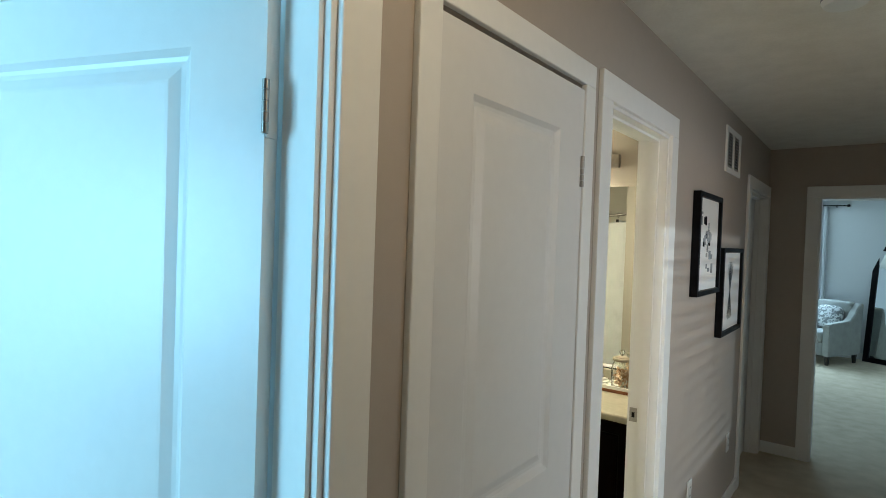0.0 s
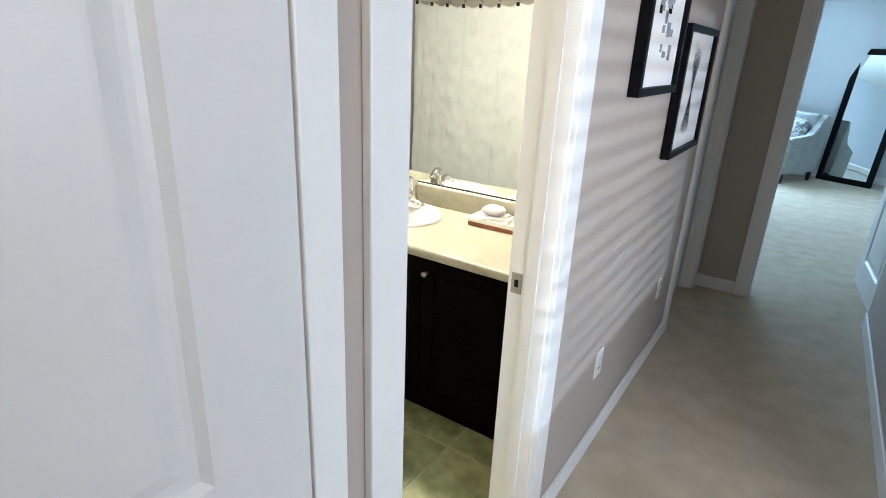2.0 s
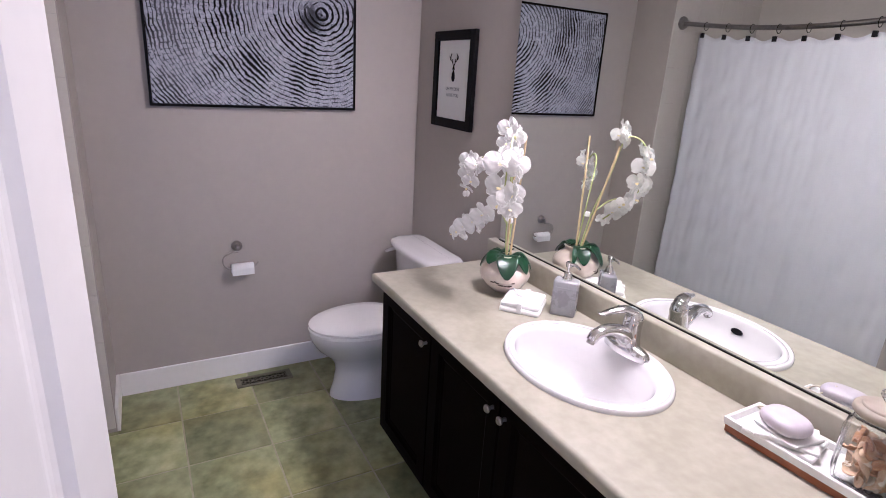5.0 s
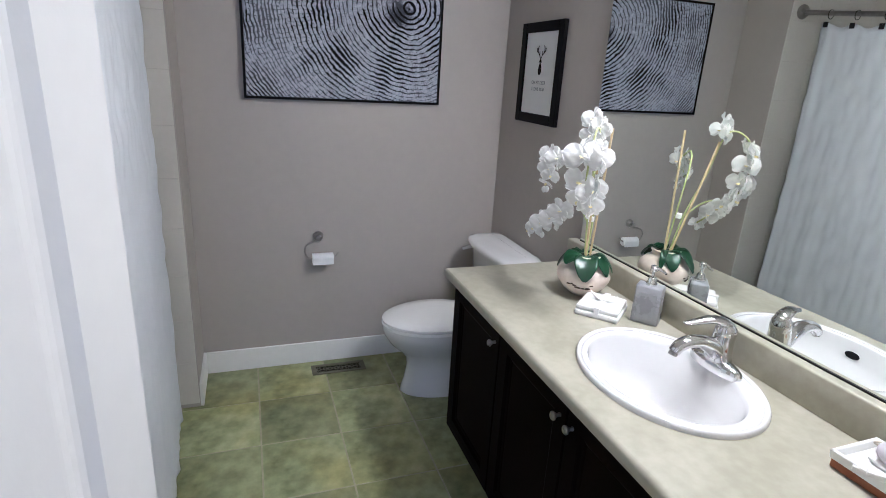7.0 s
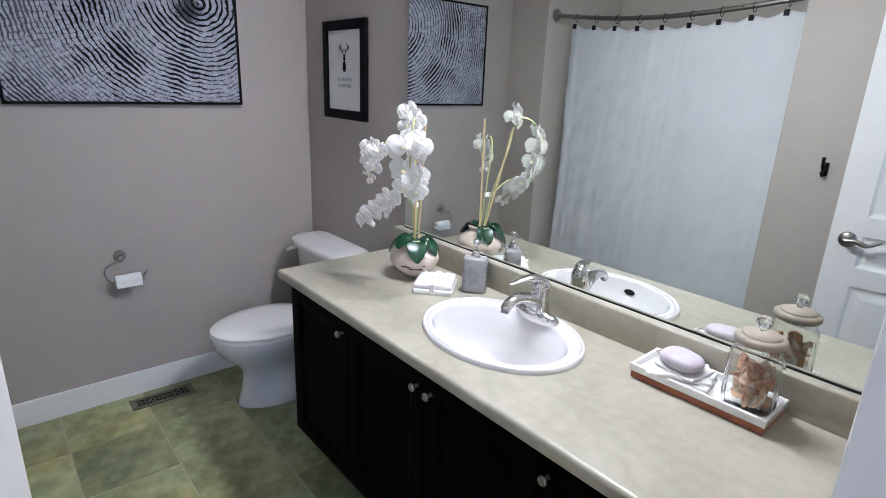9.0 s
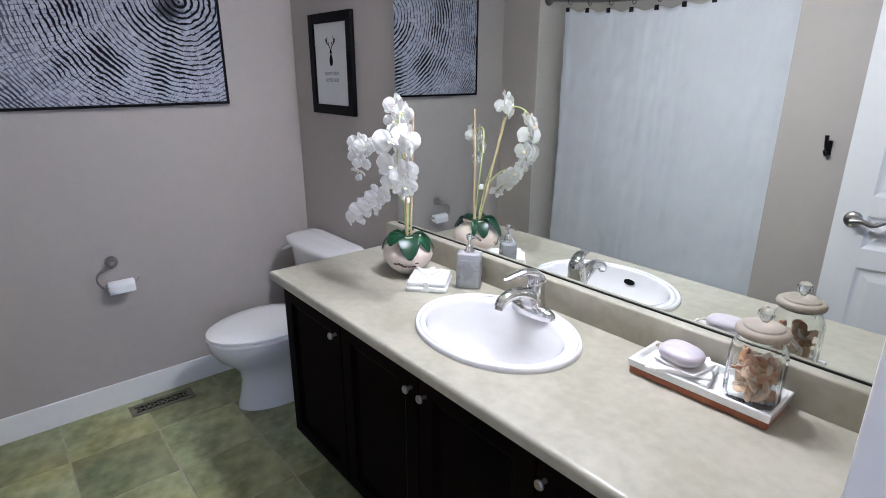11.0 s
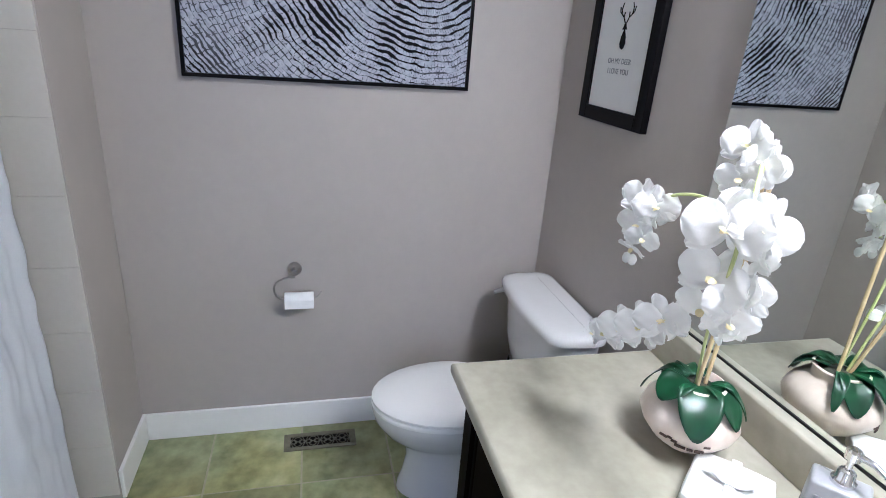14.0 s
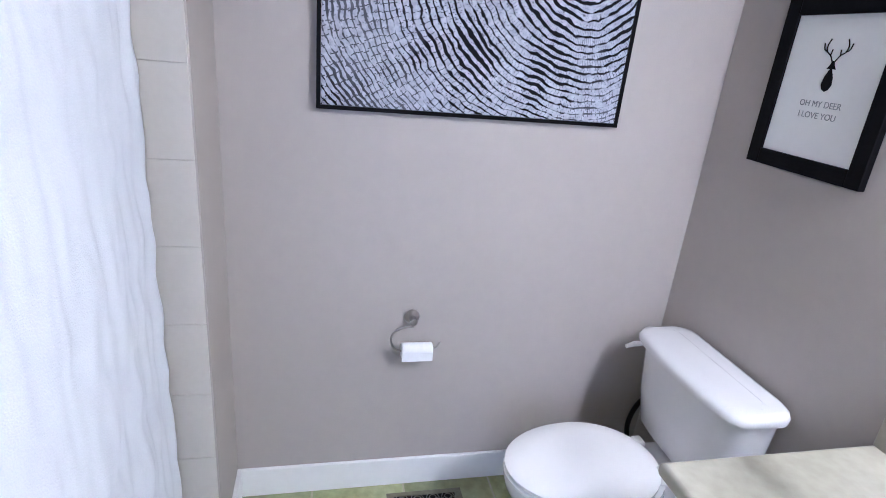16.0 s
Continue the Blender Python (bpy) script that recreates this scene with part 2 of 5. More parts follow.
def panel_leaf(w, h, th, panels):
    """A moulded door leaf: x 0..w, z 0..h, y 0..th, with sunk panels (x0, x1, z0, z1) on both faces."""
    bm = bmesh.new()
    xs = sorted({0, w, *[p[0] for p in panels], *[p[1] for p in panels]})
    zs = sorted({0, h, *[p[2] for p in panels], *[p[3] for p in panels]})
    for y, s in ((0, 1), (th, -1)):
        for xa, xb in zip(xs, xs[1:]):
            for za, zb in zip(zs, zs[1:]):
                mx, mz = (xa + xb) / 2, (za + zb) / 2
                if not any(p[0] < mx < p[1] and p[2] < mz < p[3] for p in panels):
                    quad(bm, (xa, y, za), (xb, y, za), (xb, y, zb), (xa, y, zb))
        for x0, x1, z0, z1 in panels:
            rings = [(0, 0), (0.004, 0.003), (0.012, 0.009), (0.020, 0.011), (0.030, 0.0105), (0.052, 0.004), (0.058, 0.0035)]
            loops = []
            for inset, deep in rings:
                yy = y + s * deep
                loops.append([bm.verts.new(p) for p in ((x0 + inset, yy, z0 + inset), (x1 - inset, yy, z0 + inset), (x1 - inset, yy, z1 - inset), (x0 + inset, yy, z1 - inset))])
            for a, b in zip(loops, loops[1:]):
                for i in range(4):
                    bm.faces.new((a[i], a[(i + 1) % 4], b[(i + 1) % 4], b[i]))
            bm.faces.new(loops[-1])
    for a, b in (((0, 0), (0, h)), ((w, 0), (w, h))):
        quad(bm, (a[0], 0, 0), (a[0], th, 0), (a[0], th, h), (a[0], 0, h))
    quad(bm, (0, 0, h), (w, 0, h), (w, th, h), (0, th, h))
    quad(bm, (0, 0, 0), (w, 0, 0), (w, th, 0), (0, th, 0))
    bmesh.ops.remove_doubles(bm, verts=bm.verts, dist=1e-5)
    bmesh.ops.recalc_face_normals(bm, faces=bm.faces)
    return bm


def casing(name, axis, face, out, u0, u1, top, label, width=0.087, thick=0.017):
    """Flat door casing round an opening u0..u1 on a wall face; out is +1 or -1."""
    root = thing(name, pose(0, 0, 0), label, "door casing", kind="structure")
    a, b = sorted((face, face + out * thick))
    for nm, p in (("casing_side", (u0 - width, u0, 0, top)), ("casing_side", (u1, u1 + width, 0, top)), ("casing_head", (u0 - width, u1 + width, top, top + width))):
        if axis == "x":
            bm = nb(a, b, p[0], p[1], p[2], p[3], bevel=0.003)
        else:
            bm = nb(p[0], p[1], a, b, p[2], p[3], bevel=0.003)
        part(nm, bm, white_paint, root)
    return root


def jamb(name, axis, d0, d1, u0, u1, top, label, stop=None):
    """The lining of an opening, with a stop strip."""
    root = thing(name, pose(0, 0, 0), label, "door frame", kind="structure")
    t = 0.012

    def put(nm, a, b, c, d, p0, p1):
        part(nm, nb(p0, p1, a, b, c, d) if axis == "x" else nb(a, b, p0, p1, c, d), white_paint, root)
    e = 0.002
    put("jamb_side", u0 - e, u0 + t, 0, top, d0 - e, d1 + e)
    put("jamb_side", u1 - t, u1 + e, 0, top, d0 - e, d1 + e)
    put("jamb_head", u0 + t, u1 - t, top - t, top + e, d0 - e, d1 + e)
    if stop:
        put("door_stop", u0 + t, u0 + t + 0.01, 0, top - t, *stop)
        put("door_stop", u1 - t - 0.01, u1 - t, 0, top - t, *stop)
        put("door_stop", u0 + t + 0.01, u1 - t - 0.01, top - t - 0.01, top - t, *stop)
    return root


def baseboard(name, pieces, h=0.1, label="white painted baseboard along the wall"):
    """Pieces are (x0, x1, y0, y1) footprints."""
    bm = bmesh.new()
    for x0, x1, y0, y1 in pieces:
        box(bm, x0, x1, y0, y1, 0, h, bevel=0.003)
    return solid(name, bm, white_paint, label, "baseboard")


# ---- structure ----
BX, BY = -3.015, 3.166     # far wall and vanity wall of the bathroom
HX = -0.285                # hall face of the wall between hall and bathroom
H = 2.44
OPEN_STUDY, OPEN_CLOSET, OPEN_BATH, OPEN_SIDE = (-0.27, 0.535), (0.785, 1.455), (1.661, 2.316), (4.19, 4.965)
wall("wall_hall_west", "x", -0.40, 0.115, -1.6, 5.06, [(*OPEN_STUDY, 0, 2.095), (*OPEN_CLOSET, 0, 2.095), (*OPEN_BATH, 0, 2.09), (*OPEN_SIDE, 0, 2.05)], [paint_hall], "taupe painted hall wall with doorways")
wall("wall_hall_east", "x", 0.72, 0.115, -1.6, 5.06, [(1.15, 2.97, 0, 2.09)], paint_hall, "taupe painted hall wall with a wide opening")
wall("wall_hall_north", "y", 5.06, 0.115, -2.4, 1.9, [(0.06, 0.80, 0, 2.05)], paint_hall, "taupe painted wall around the bedroom doorway")
wall("wall_hall_south", "y", -1.715, 0.115, -0.40, 0.835, [], paint_hall, "taupe painted end wall of the hall")
# thin bathroom-side coat of the dividing wall
wall("wall_bath_east", "x", -0.404, 0.004, 1.55, BY, [(*OPEN_BATH, 0, 2.09)], paint_bath, "greige painted bathroom wall beside the doorway")
wall("wall_bath_west", "x", BX - 0.12, 0.12, 1.54, BY + 0.12, [], paint_bath, "greige painted bathroom end wall")
wall("wall_bath_north", "y", BY, 0.12, BX, -0.404, [], paint_bath, "greige painted wall behind the vanity")
TUB0, TUB1, STUB = -2.72, -1.288, 1.66
wall("wall_bath_stub", "y", STUB - 0.12, 0.12, BX, TUB0, [], paint_bath, "greige painted return wall beside the tub alcove")
wall("wall_bath_south", "y", STUB - 0.12, 0.12, TUB1, -0.404, [], paint_bath, "greige painted wall behind the open door")
wall("wall_alcove_back", "y", 0.78, 0.1, TUB0 - 0.1, TUB1 + 0.1, [], walltile_mat, "white tiled back wall of the tub alcove")
wall("wall_alcove_west", "x", TUB0 - 0.1, 0.1, 0.88, STUB - 0.12, [], walltile_mat, "white tiled end wall of the tub alcove")
wall("wall_alcove_east", "x", TUB1, 0.1, 0.88, STUB - 0.12, [], walltile_mat, "white tiled end wall of the tub alcove")
solid("ceiling_bath", nb(BX - 0.12, -0.40, 0.78, BY + 0.12, H, H + 0.1), ceiling_mat, "white textured bathroom ceiling", "ceiling")
solid("ceiling_hall", nb(-0.40, 0.835, -1.715, 5.06, H, H + 0.1), ceiling_mat, "off-white textured hall ceiling", "ceiling")
solid("floor_hall", nb(-0.343, 3.2, -1.715, 10.7, -0.1, 0.0), carpet_mat, "beige cut-pile carpet in hall and bedroom", "carpet")
solid("floor_study", nb(-3.6, -0.343, -2.6, 0.78, -0.1, 0.0), carpet_mat, "beige carpet in the side room", "carpet")
solid("floor_side", nb(-2.6, -0.343, 4.0, 10.7, -0.1, 0.0), carpet_mat, "beige carpet beyond the hall", "carpet")
# bedroom shell
wall("wall_bedroom_north", "y", 10.55, 0.12, -2.5, 1.9, [(-1.85, -0.28, 0.85, 2.2)], paint_bed, "pale painted bedroom wall with a window")
wall("wall_bedroom_west", "x", -2.5, 0.1, 5.06, 10.55, [], paint_bed, "pale painted bedroom side wall")
wall("wall_bedroom_east", "x", 1.8, 0.1, 5.175, 10.55, [], paint_bed, "pale painted bedroom side wall")
wall("wall_bedroom_south", "y", 5.175, 0.004, -2.4, 1.8, [(0.06, 0.80, 0, 2.05)], paint_bed, "pale bedroom side of the doorway wall")
solid("ceiling_bedroom", nb(-2.5, 1.9, 5.175, 10.67, H, H + 0.1), ceiling_mat, "white bedroom ceiling", "ceiling")
# side room with the daylit door
wall("wall_study_south", "y", -2.5, 0.1, -3.5, -0.40, [(-2.45, -0.95, 0.85, 2.1)], paint_bed, "pale painted wall with a window")
wall("wall_study_west", "x", -3.6, 0.1, -2.5, 0.78, [], paint_bed, "pale painted side wall")
wall("wall_study_north", "y", 0.68, 0.1, -3.5, -0.40, [], paint_bed, "pale painted side wall")
solid("ceiling_study", nb(-3.6, -0.40, -2.5, 0.78, H, H + 0.1), ceiling_mat, "white side room ceiling", "ceiling")
# landing with the window
wall("wall_landing_east", "x", 2.6, 0.1, -1.6, 4.4, [(-0.75, 2.8, 0.8, 2.2)], paint_hall, "taupe landing wall with a window")
wall("wall_landing_north", "y", 4.3, 0.1, 0.835, 2.6, [], paint_hall, "taupe landing wall")
wall("wall_landing_south", "y", -1.7, 0.1, 0.835, 2.7, [], paint_hall, "taupe landing wall")
solid("ceiling_landing", nb(0.835, 2.7, -1.7, 4.4, H, H + 0.1), ceiling_mat, "white landing ceiling", "ceiling")

# door trims
casing("casing_study", "x", HX, 1, *OPEN_STUDY, 2.095, "white door casing around the side room doorway")
casing("casing_closet", "x", HX, 1, *OPEN_CLOSET, 2.095, "white door casing around the closet door", width=0.066)
casing("casing_bath", "x", HX, 1, *OPEN_BATH, 2.09, "white door casing around the bathroom doorway", width=0.085)
casing("casing_side", "x", HX, 1, *OPEN_SIDE, 2.05, "white door casing at the hall's end", width=0.085)
casing("casing_bedroom", "y", 5.06, -1, 0.06, 0.80, 2.05, "white door casing around the bedroom doorway", width=0.085)
casing("casing_landing", "x", 0.72, -1, 1.15, 2.97, 2.09, "white casing around the wide opening")
casing("casing_bath_inner", "x", -0.404, -1, *OPEN_BATH, 2.09, "white inner casing of the bathroom doorway", width=0.07, thick=0.006)
jamb("jamb_study", "x", -0.40, HX, *OPEN_STUDY, 2.095, "white door lining of the side room doorway", (-0.345, -0.30))
jamb("jamb_closet", "x", -0.40, HX - 0.03, *OPEN_CLOSET, 2.095, "white door lining of the closet")
jamb("jamb_bath", "x", -0.404, HX, *OPEN_BATH, 2.09, "white door lining of the bathroom doorway", (-0.352, -0.318))
jamb("jamb_side", "x", -0.40, HX, *OPEN_SIDE, 2.05, "white door lining at the hall's end", (-0.36, -0.33))
jamb("jamb_bedroom", "y", 5.06, 5.179, 0.06, 0.80, 2.05, "white door lining of the bedroom doorway")
jamb("jamb_landing", "x", 0.72, 0.835, 1.15, 2.97, 2.09, "white lining of the wide opening")

# baseboards
baseboard("baseboard_bath", [(BX, BX + 0.013, STUB + 0.013, BY), (BX, TUB0, STUB, STUB + 0.013), (BX + 0.013, -2.2, BY - 0.013, BY), (TUB1 + 0.06, -0.49, STUB, STUB + 0.013)], 0.115)
baseboard("baseboard_hall", [(HX, HX + 0.012, OPEN_BATH[1] + 0.085, OPEN_SIDE[0] - 0.085), (HX, HX + 0.012, OPEN_CLOSET[1] + 0.078, OPEN_BATH[0] - 0.085), (HX, HX + 0.012, OPEN_STUDY[1] + 0.087, OPEN_CLOSET[0] - 0.078), (HX + 0.012, -0.025, 5.048, 5.06), (0.708, 0.72, 3.06, 5.06), (0.708, 0.72, -1.6, 1.06), (HX, HX + 0.012, -1.6, OPEN_STUDY[0] - 0.087)], 0.09)
baseboard("baseboard_bedroom", [(-2.4, 1.8, 10.538, 10.55), (1.788, 1.8, 5.2, 10.43)], 0.1)


# ---- doors ----
def lever_handle(parent, x, y, z, side, material, back=-1):
    """A lever on a round rose, at a leaf face y; side is the way it sticks out, back the way the lever points in x."""
    bm = bmesh.new()
    lathe(bm, [(0, 0), (0.032, 0), (0.033, 0.004), (0.028, 0.010), (0.016, 0.013), (0.010, 0.014), (0.010, 0.045), (0, 0.047)], 24)
    bmesh.ops.transform(bm, matrix=Matrix.Translation((x, y, z)) @ Matrix.Rotation(radians(-90 * side), 4, "X"), verts=bm.verts)
    rose = part("rose", bm, material, parent, smooth=True)
    yy = y + side * 0.044
    bm = bmesh.new()
    tube(bm, smooth_path([(x - back * 0.008, yy, z), (x + back * 0.03, yy + side * 0.004, z + 0.004), (x + back * 0.065, yy + side * 0.004, z - 0.006), (x + back * 0.095, yy - side * 0.002, z + 0.006), (x + back * 0.112, yy - side * 0.006, z + 0.016)], 5), [0.011] * 6 + [0.010] * 5 + [0.0085] * 5 + [0.007] * 5, 12)
    part("lever", bm, material, parent, smooth=True)


def hinge(parent, x, y, z, material=nickel):
    bm = bmesh.new()
    for k in range(5):
        lathe(bm, [(0, z + k * 0.018), (0.006, z + k * 0.018), (0.006, z + k * 0.018 + 0.0165), (0, z + k * 0.018 + 0.0165)], 12, cx=x, cy=y)
    part("hinge", bm, material, parent, smooth=True)


THREE = lambda w, s: [(s, w - s, 1.02 - 0.005, 1.945), (s, w - s, 0.80, 0.935), (s, w - s, 0.19, 0.72)]
# closet door, shut in its frame
w = OPEN_CLOSET[1] - OPEN_CLOSET[0] - 0.003
closet = thing("closet_door", pose(HX + 0.011, OPEN_CLOSET[0] + 0.0006, 0.008, 0, 0, 90), "closed white moulded panel door with a bronze lever", "door")
part("leaf", panel_leaf(w, 2.07, 0.035, [(0.116, 0.523, 1.012, 1.935), (0.116, 0.523, 0.767, 0.908), (0.116, 0.523, 0.19, 0.667)]), door_paint, closet)
lever_handle(closet, 0.085, 0.0, 0.875, -1, bronze, 1)
hinge(closet, w - 0.008, -0.005, 1.79)
hinge(closet, w - 0.008, -0.005, 0.3)
# side room door, swung into the room
w = OPEN_STUDY[1] - OPEN_STUDY[0] - 0.03
study = thing("side_room_door", pose(-0.41, OPEN_STUDY[1] - 0.016, 0.008, 0, 0, 200), "open white moulded panel door lit by cool daylight", "door")
part("leaf", panel_leaf(w, 2.07, 0.035, [(0.155, w - 0.09, 1.015, 1.945), (0.155, w - 0.09, 0.80, 0.935), (0.155, w - 0.09, 0.19, 0.72)]), door_paint, study)
hinge(study, -0.004, 0.04, 1.79)
hinge(study, -0.004, 0.04, 0.3)
part("hinge_leaf", nb(-0.0025, 0.0, 0.004, 0.034, 1.785, 1.88, bevel=0.001), door_paint, study)
# bathroom door, swung in against the wall
w = 0.575
bath_door = thing("bathroom_door", pose(-0.408, 1.698, 0.012, 0, 0, 170), "open white moulded panel door with a nickel lever", "door")
part("leaf", panel_leaf(w, 2.06, 0.035, THREE(w, 0.11)), door_paint, bath_door)
lever_handle(bath_door, w - 0.065, 0.0, 0.915, -1, nickel, -1)
lever_handle(bath_door, w - 0.065, 0.035, 0.915, 1, nickel, -1)
hinge(bath_door, -0.003, -0.005, 1.79)
hinge(bath_door, -0.003, -0.005, 0.3)
# strike plate on the far jamb
strike = thing("strike_plate", pose(-0.380, OPEN_BATH[1] - 0.0125, 0.912), "small nickel strike plate on the white jamb", "strike plate")
bm = nb(-0.016, 0.016, -0.0025, 0.0, -0.030, 0.030, bevel=0.001)
part("plate", bm, nickel, strike)
# black block paints the shade inside the latch hole
part("latch_hole_shade", nb(-0.006, 0.006, -0.0035, -0.0024, -0.011, 0.011), ink_shade_mat, strike)
# door at the hall's end, shut
w = OPEN_SIDE[1] - OPEN_SIDE[0] - 0.03
side_door = thing("hall_end_door", pose(-0.365, OPEN_SIDE[0] + 0.015, 0.01, 0, 0, 90), "closed white panel door set back in its frame", "door")
part("leaf", panel_leaf(w, 2.02, 0.035, [(0.12, w - 0.12, 1.02, 1.9), (0.12, w - 0.12, 0.8, 0.94), (0.12, w - 0.12, 0.19, 0.72)]), door_paint, side_door)
# bedroom door, open
bed_door = thing("bedroom_door", pose(0.787, 5.19, 0.01, 0, 0, 95), "open white panel door of the bedroom", "door")
part("leaf", panel_leaf(0.74, 2.02, 0.035, [(0.12, 0.62, 1.02, 1.9), (0.12, 0.62, 0.8, 0.94), (0.12, 0.62, 0.19, 0.72)]), door_paint, bed_door)
lever_handle(bed_door, 0.675, 0.035, 0.92, 1, bronze, -1)

# ---- bathroom: vanity ----
CX0, CX1, CY0, CZ = -2.192, -0.404, 2.601, 0.797
vanity = thing("vanity_cabinet", pose(0, 0, 0), "espresso stained wood vanity cabinet with framed doors", "cabinet")
bm = bmesh.new()
for a in ((-2.172, -1.66, 2.655, BY, 0.095, CZ - 0.036), (-1.06, CX1, 2.655, BY, 0.095, CZ - 0.036), (-1.66, -1.06, 2.655, 2.69, 0.095, CZ - 0.036), (-1.66, -1.06, 2.69, BY, 0.095, 0.60)):
    box(bm, *a)
part("body", bm, espresso, vanity)
part("toe_kick", nb(-2.155, CX1, 2.715, BY - 0.02, 0, 0.095), espresso, vanity)


def cabinet_door(x0, x1, knob_x):
    z0, z1, y = 0.125, 0.747, 2.655
    bm = bmesh.new()
    s = 0.058
    rings = [(0, 0.0), (0, 0.018), (0.002, 0.020), (s - 0.004, 0.020), (s, 0.016), (s + 0.004, 0.011), (s + 0.012, 0.009), (s + 0.016, 0.007)]
    loops = [[bm.verts.new(p) for p in ((x0 + i, y - d, z0 + i), (x1 - i, y - d, z0 + i), (x1 - i, y - d, z1 - i), (x0 + i, y - d, z1 - i))] for i, d in rings]
    for a, b in zip(loops, loops[1:]):
        for i in range(4):
            bm.faces.new((a[i], a[(i + 1) % 4], b[(i + 1) % 4], b[i]))
    bm.faces.new(loops[-1])
    d = part("door", bm, espresso, vanity)
    bm = lathe(bmesh.new(), [(0, 0), (0.006, 0), (0.0045, 0.010), (0.007, 0.014), (0.0115, 0.018), (0.012, 0.022), (0.009, 0.0255), (0, 0.0265)], 20)
    bmesh.ops.transform(bm, matrix=Matrix.Translation((knob_x, y - 0.020, 0.69)) @ Matrix.Rotation(radians(90), 4, "X"), verts=bm.verts)
    part("knob", bm, nickel, d, "round brushed nickel knob", smooth=True)


cabinet_door(-2.155, -1.752, -1.778)
cabinet_door(-1.746, -1.350, -1.377)
cabinet_door(-1.344, -0.948, -1.317)
cabinet_door(-0.942, -0.50, -0.918)

counter = thing("countertop", pose(0, 0, 0), "mottled olive beige laminate countertop with backsplash", "countertop")
SX, SY, SA, SB = -1.322, 2.892, 0.258, 0.2055      # sink centre and half axes


def slab_with_hole(x0, x1, y0, y1, z, cx, cy, a, b, n=48):
    """Top face of a slab with an oval hole."""
    bm = bmesh.new()
    ring, outer = [], []
    for i in range(n):
        t = 2 * math.pi * i / n
        c, s = math.cos(t), math.sin(t)
        ring.append(bm.verts.new((cx + a * c, cy + b * s, z)))
        k = min((x1 - cx) / c if c > 1e-6 else 1e9, (x0 - cx) / c if c < -1e-6 else 1e9, (y1 - cy) / s if s > 1e-6 else 1e9, (y0 - cy) / s if s < -1e-6 else 1e9)
        outer.append(bm.verts.new((cx + k * c, cy + k * s, z)))
    for i in range(n):
        j = (i + 1) % n
        bm.faces.new((ring[i], ring[j], outer[j], outer[i]))
    for px, py in ((x0, y0), (x1, y0), (x1, y1), (x0, y1)):
        ang = math.atan2(py - cy, px - cx) % (2 * math.pi)
        i = int(ang / (2 * math.pi) * n)
        bm.faces.new((outer[i], outer[(i + 1) % n], bm.verts.new((px, py, z))))
    # sink wall of the hole
    low = [bm.verts.new((v.co.x, v.co.y, z - 0.03)) for v in ring]
    for i in range(n):
        j = (i + 1) % n
        bm.faces.new((ring[j], ring[i], low[i], low[j]))
    return bm


E_ = 0.012
bm = slab_with_hole(CX0 + E_, CX1, CY0 + E_, BY, CZ, SX, SY, SA - 0.02, SB - 0.02)
# rounded front and left edges
prof = [(E_ * (1 - math.sin(a)), E_ * (1 - math.cos(a))) for a in [math.pi / 2 * k / 5 for k in range(6)]] + [(0.0, 0.025), (0.003, 0.034), (0.010, 0.036), (0.04, 0.036)]
loops = []
for d, dz in prof:
    loops.append([bm.verts.new(p) for p in ((CX0 + d, BY, CZ - dz), (CX0 + d, CY0 + d, CZ - dz), (CX1, CY0 + d, CZ - dz))])
for a, b in zip(loops, loops[1:]):
    for i in range(2):
        bm.faces.new((a[i], a[i + 1], b[i + 1], b[i]))
bmesh.ops.recalc_face_normals(bm, faces=bm.faces)
part("worktop", bm, counter_mat, counter, smooth=30)
bm = nb(CX0 + 0.004, CX1, BY - 0.044, BY - 0.001, CZ - 0.002, 0.892, bevel=0.006, seg=3)
part("backsplash", bm, counter_mat, counter, smooth=30)

# sink
sink = thing("sink", pose(SX, SY, CZ), "white oval drop-in porcelain sink", "sink")
bm = bmesh.new()
n = 64
prof = [(1.0, -0.004), (1.0, 0.006), (0.992, 0.012), (0.975, 0.015), (0.958, 0.014), (0.950, 0.009), (0.942, 0.008), (0.932, 0.012), (0.90, 0.013), (0.858, 0.012), (0.846, 0.008), (0.838, -0.002), (0.825, -0.014), (0.80, -0.035), (0.74, -0.075), (0.62, -0.112), (0.45, -0.135), (0.25, -0.146), (0.105, -0.150), (0.10, -0.152)]
rings = []
for k, z in prof:
    # the bowl sits a little forward, leaving a deck for the tap
    f_ = min(1, max(0, (0.90 - k) / 0.1))
    sy_ = 1.0 - 0.10 * f_
    rings.append([bm.verts.new((SA * k * math.cos(2 * math.pi * i / n), SB * k * sy_ * math.sin(2 * math.pi * i / n) + (-0.022 + 0.036 * min(1, max(0, (0.74 - k) / 0.6))) * f_, z)) for i in range(n)])
for a, b in zip(rings, rings[1:]):
    for i in range(n):
        bm.faces.new((a[i], a[(i + 1) % n], b[(i + 1) % n], b[i]))
part("basin", bm, porcelain, sink, smooth=60)
bm = lathe(bmesh.new(), [(0.034, -0.153), (0.030, -0.147), (0.024, -0.148), (0.022, -0.155), (0.0, -0.156)], 28, cy=0.014)
part("drain_ring", bm, chrome, sink, "chrome drain ring", smooth=True)
bm = lathe(bmesh.new(), [(0.016, -0.152), (0.015, -0.146), (0, -0.145)], 20, cy=0.014)
part("drain_plug", bm, chrome, sink, smooth=True)
# overflow: an uncut hole, its inner shade painted as a black disc
bm = lathe(bmesh.new(), [(0, 0), (0.021, 0), (0.021, 0.003), (0, 0.003)], 20, sx=1.0, sy=0.5)
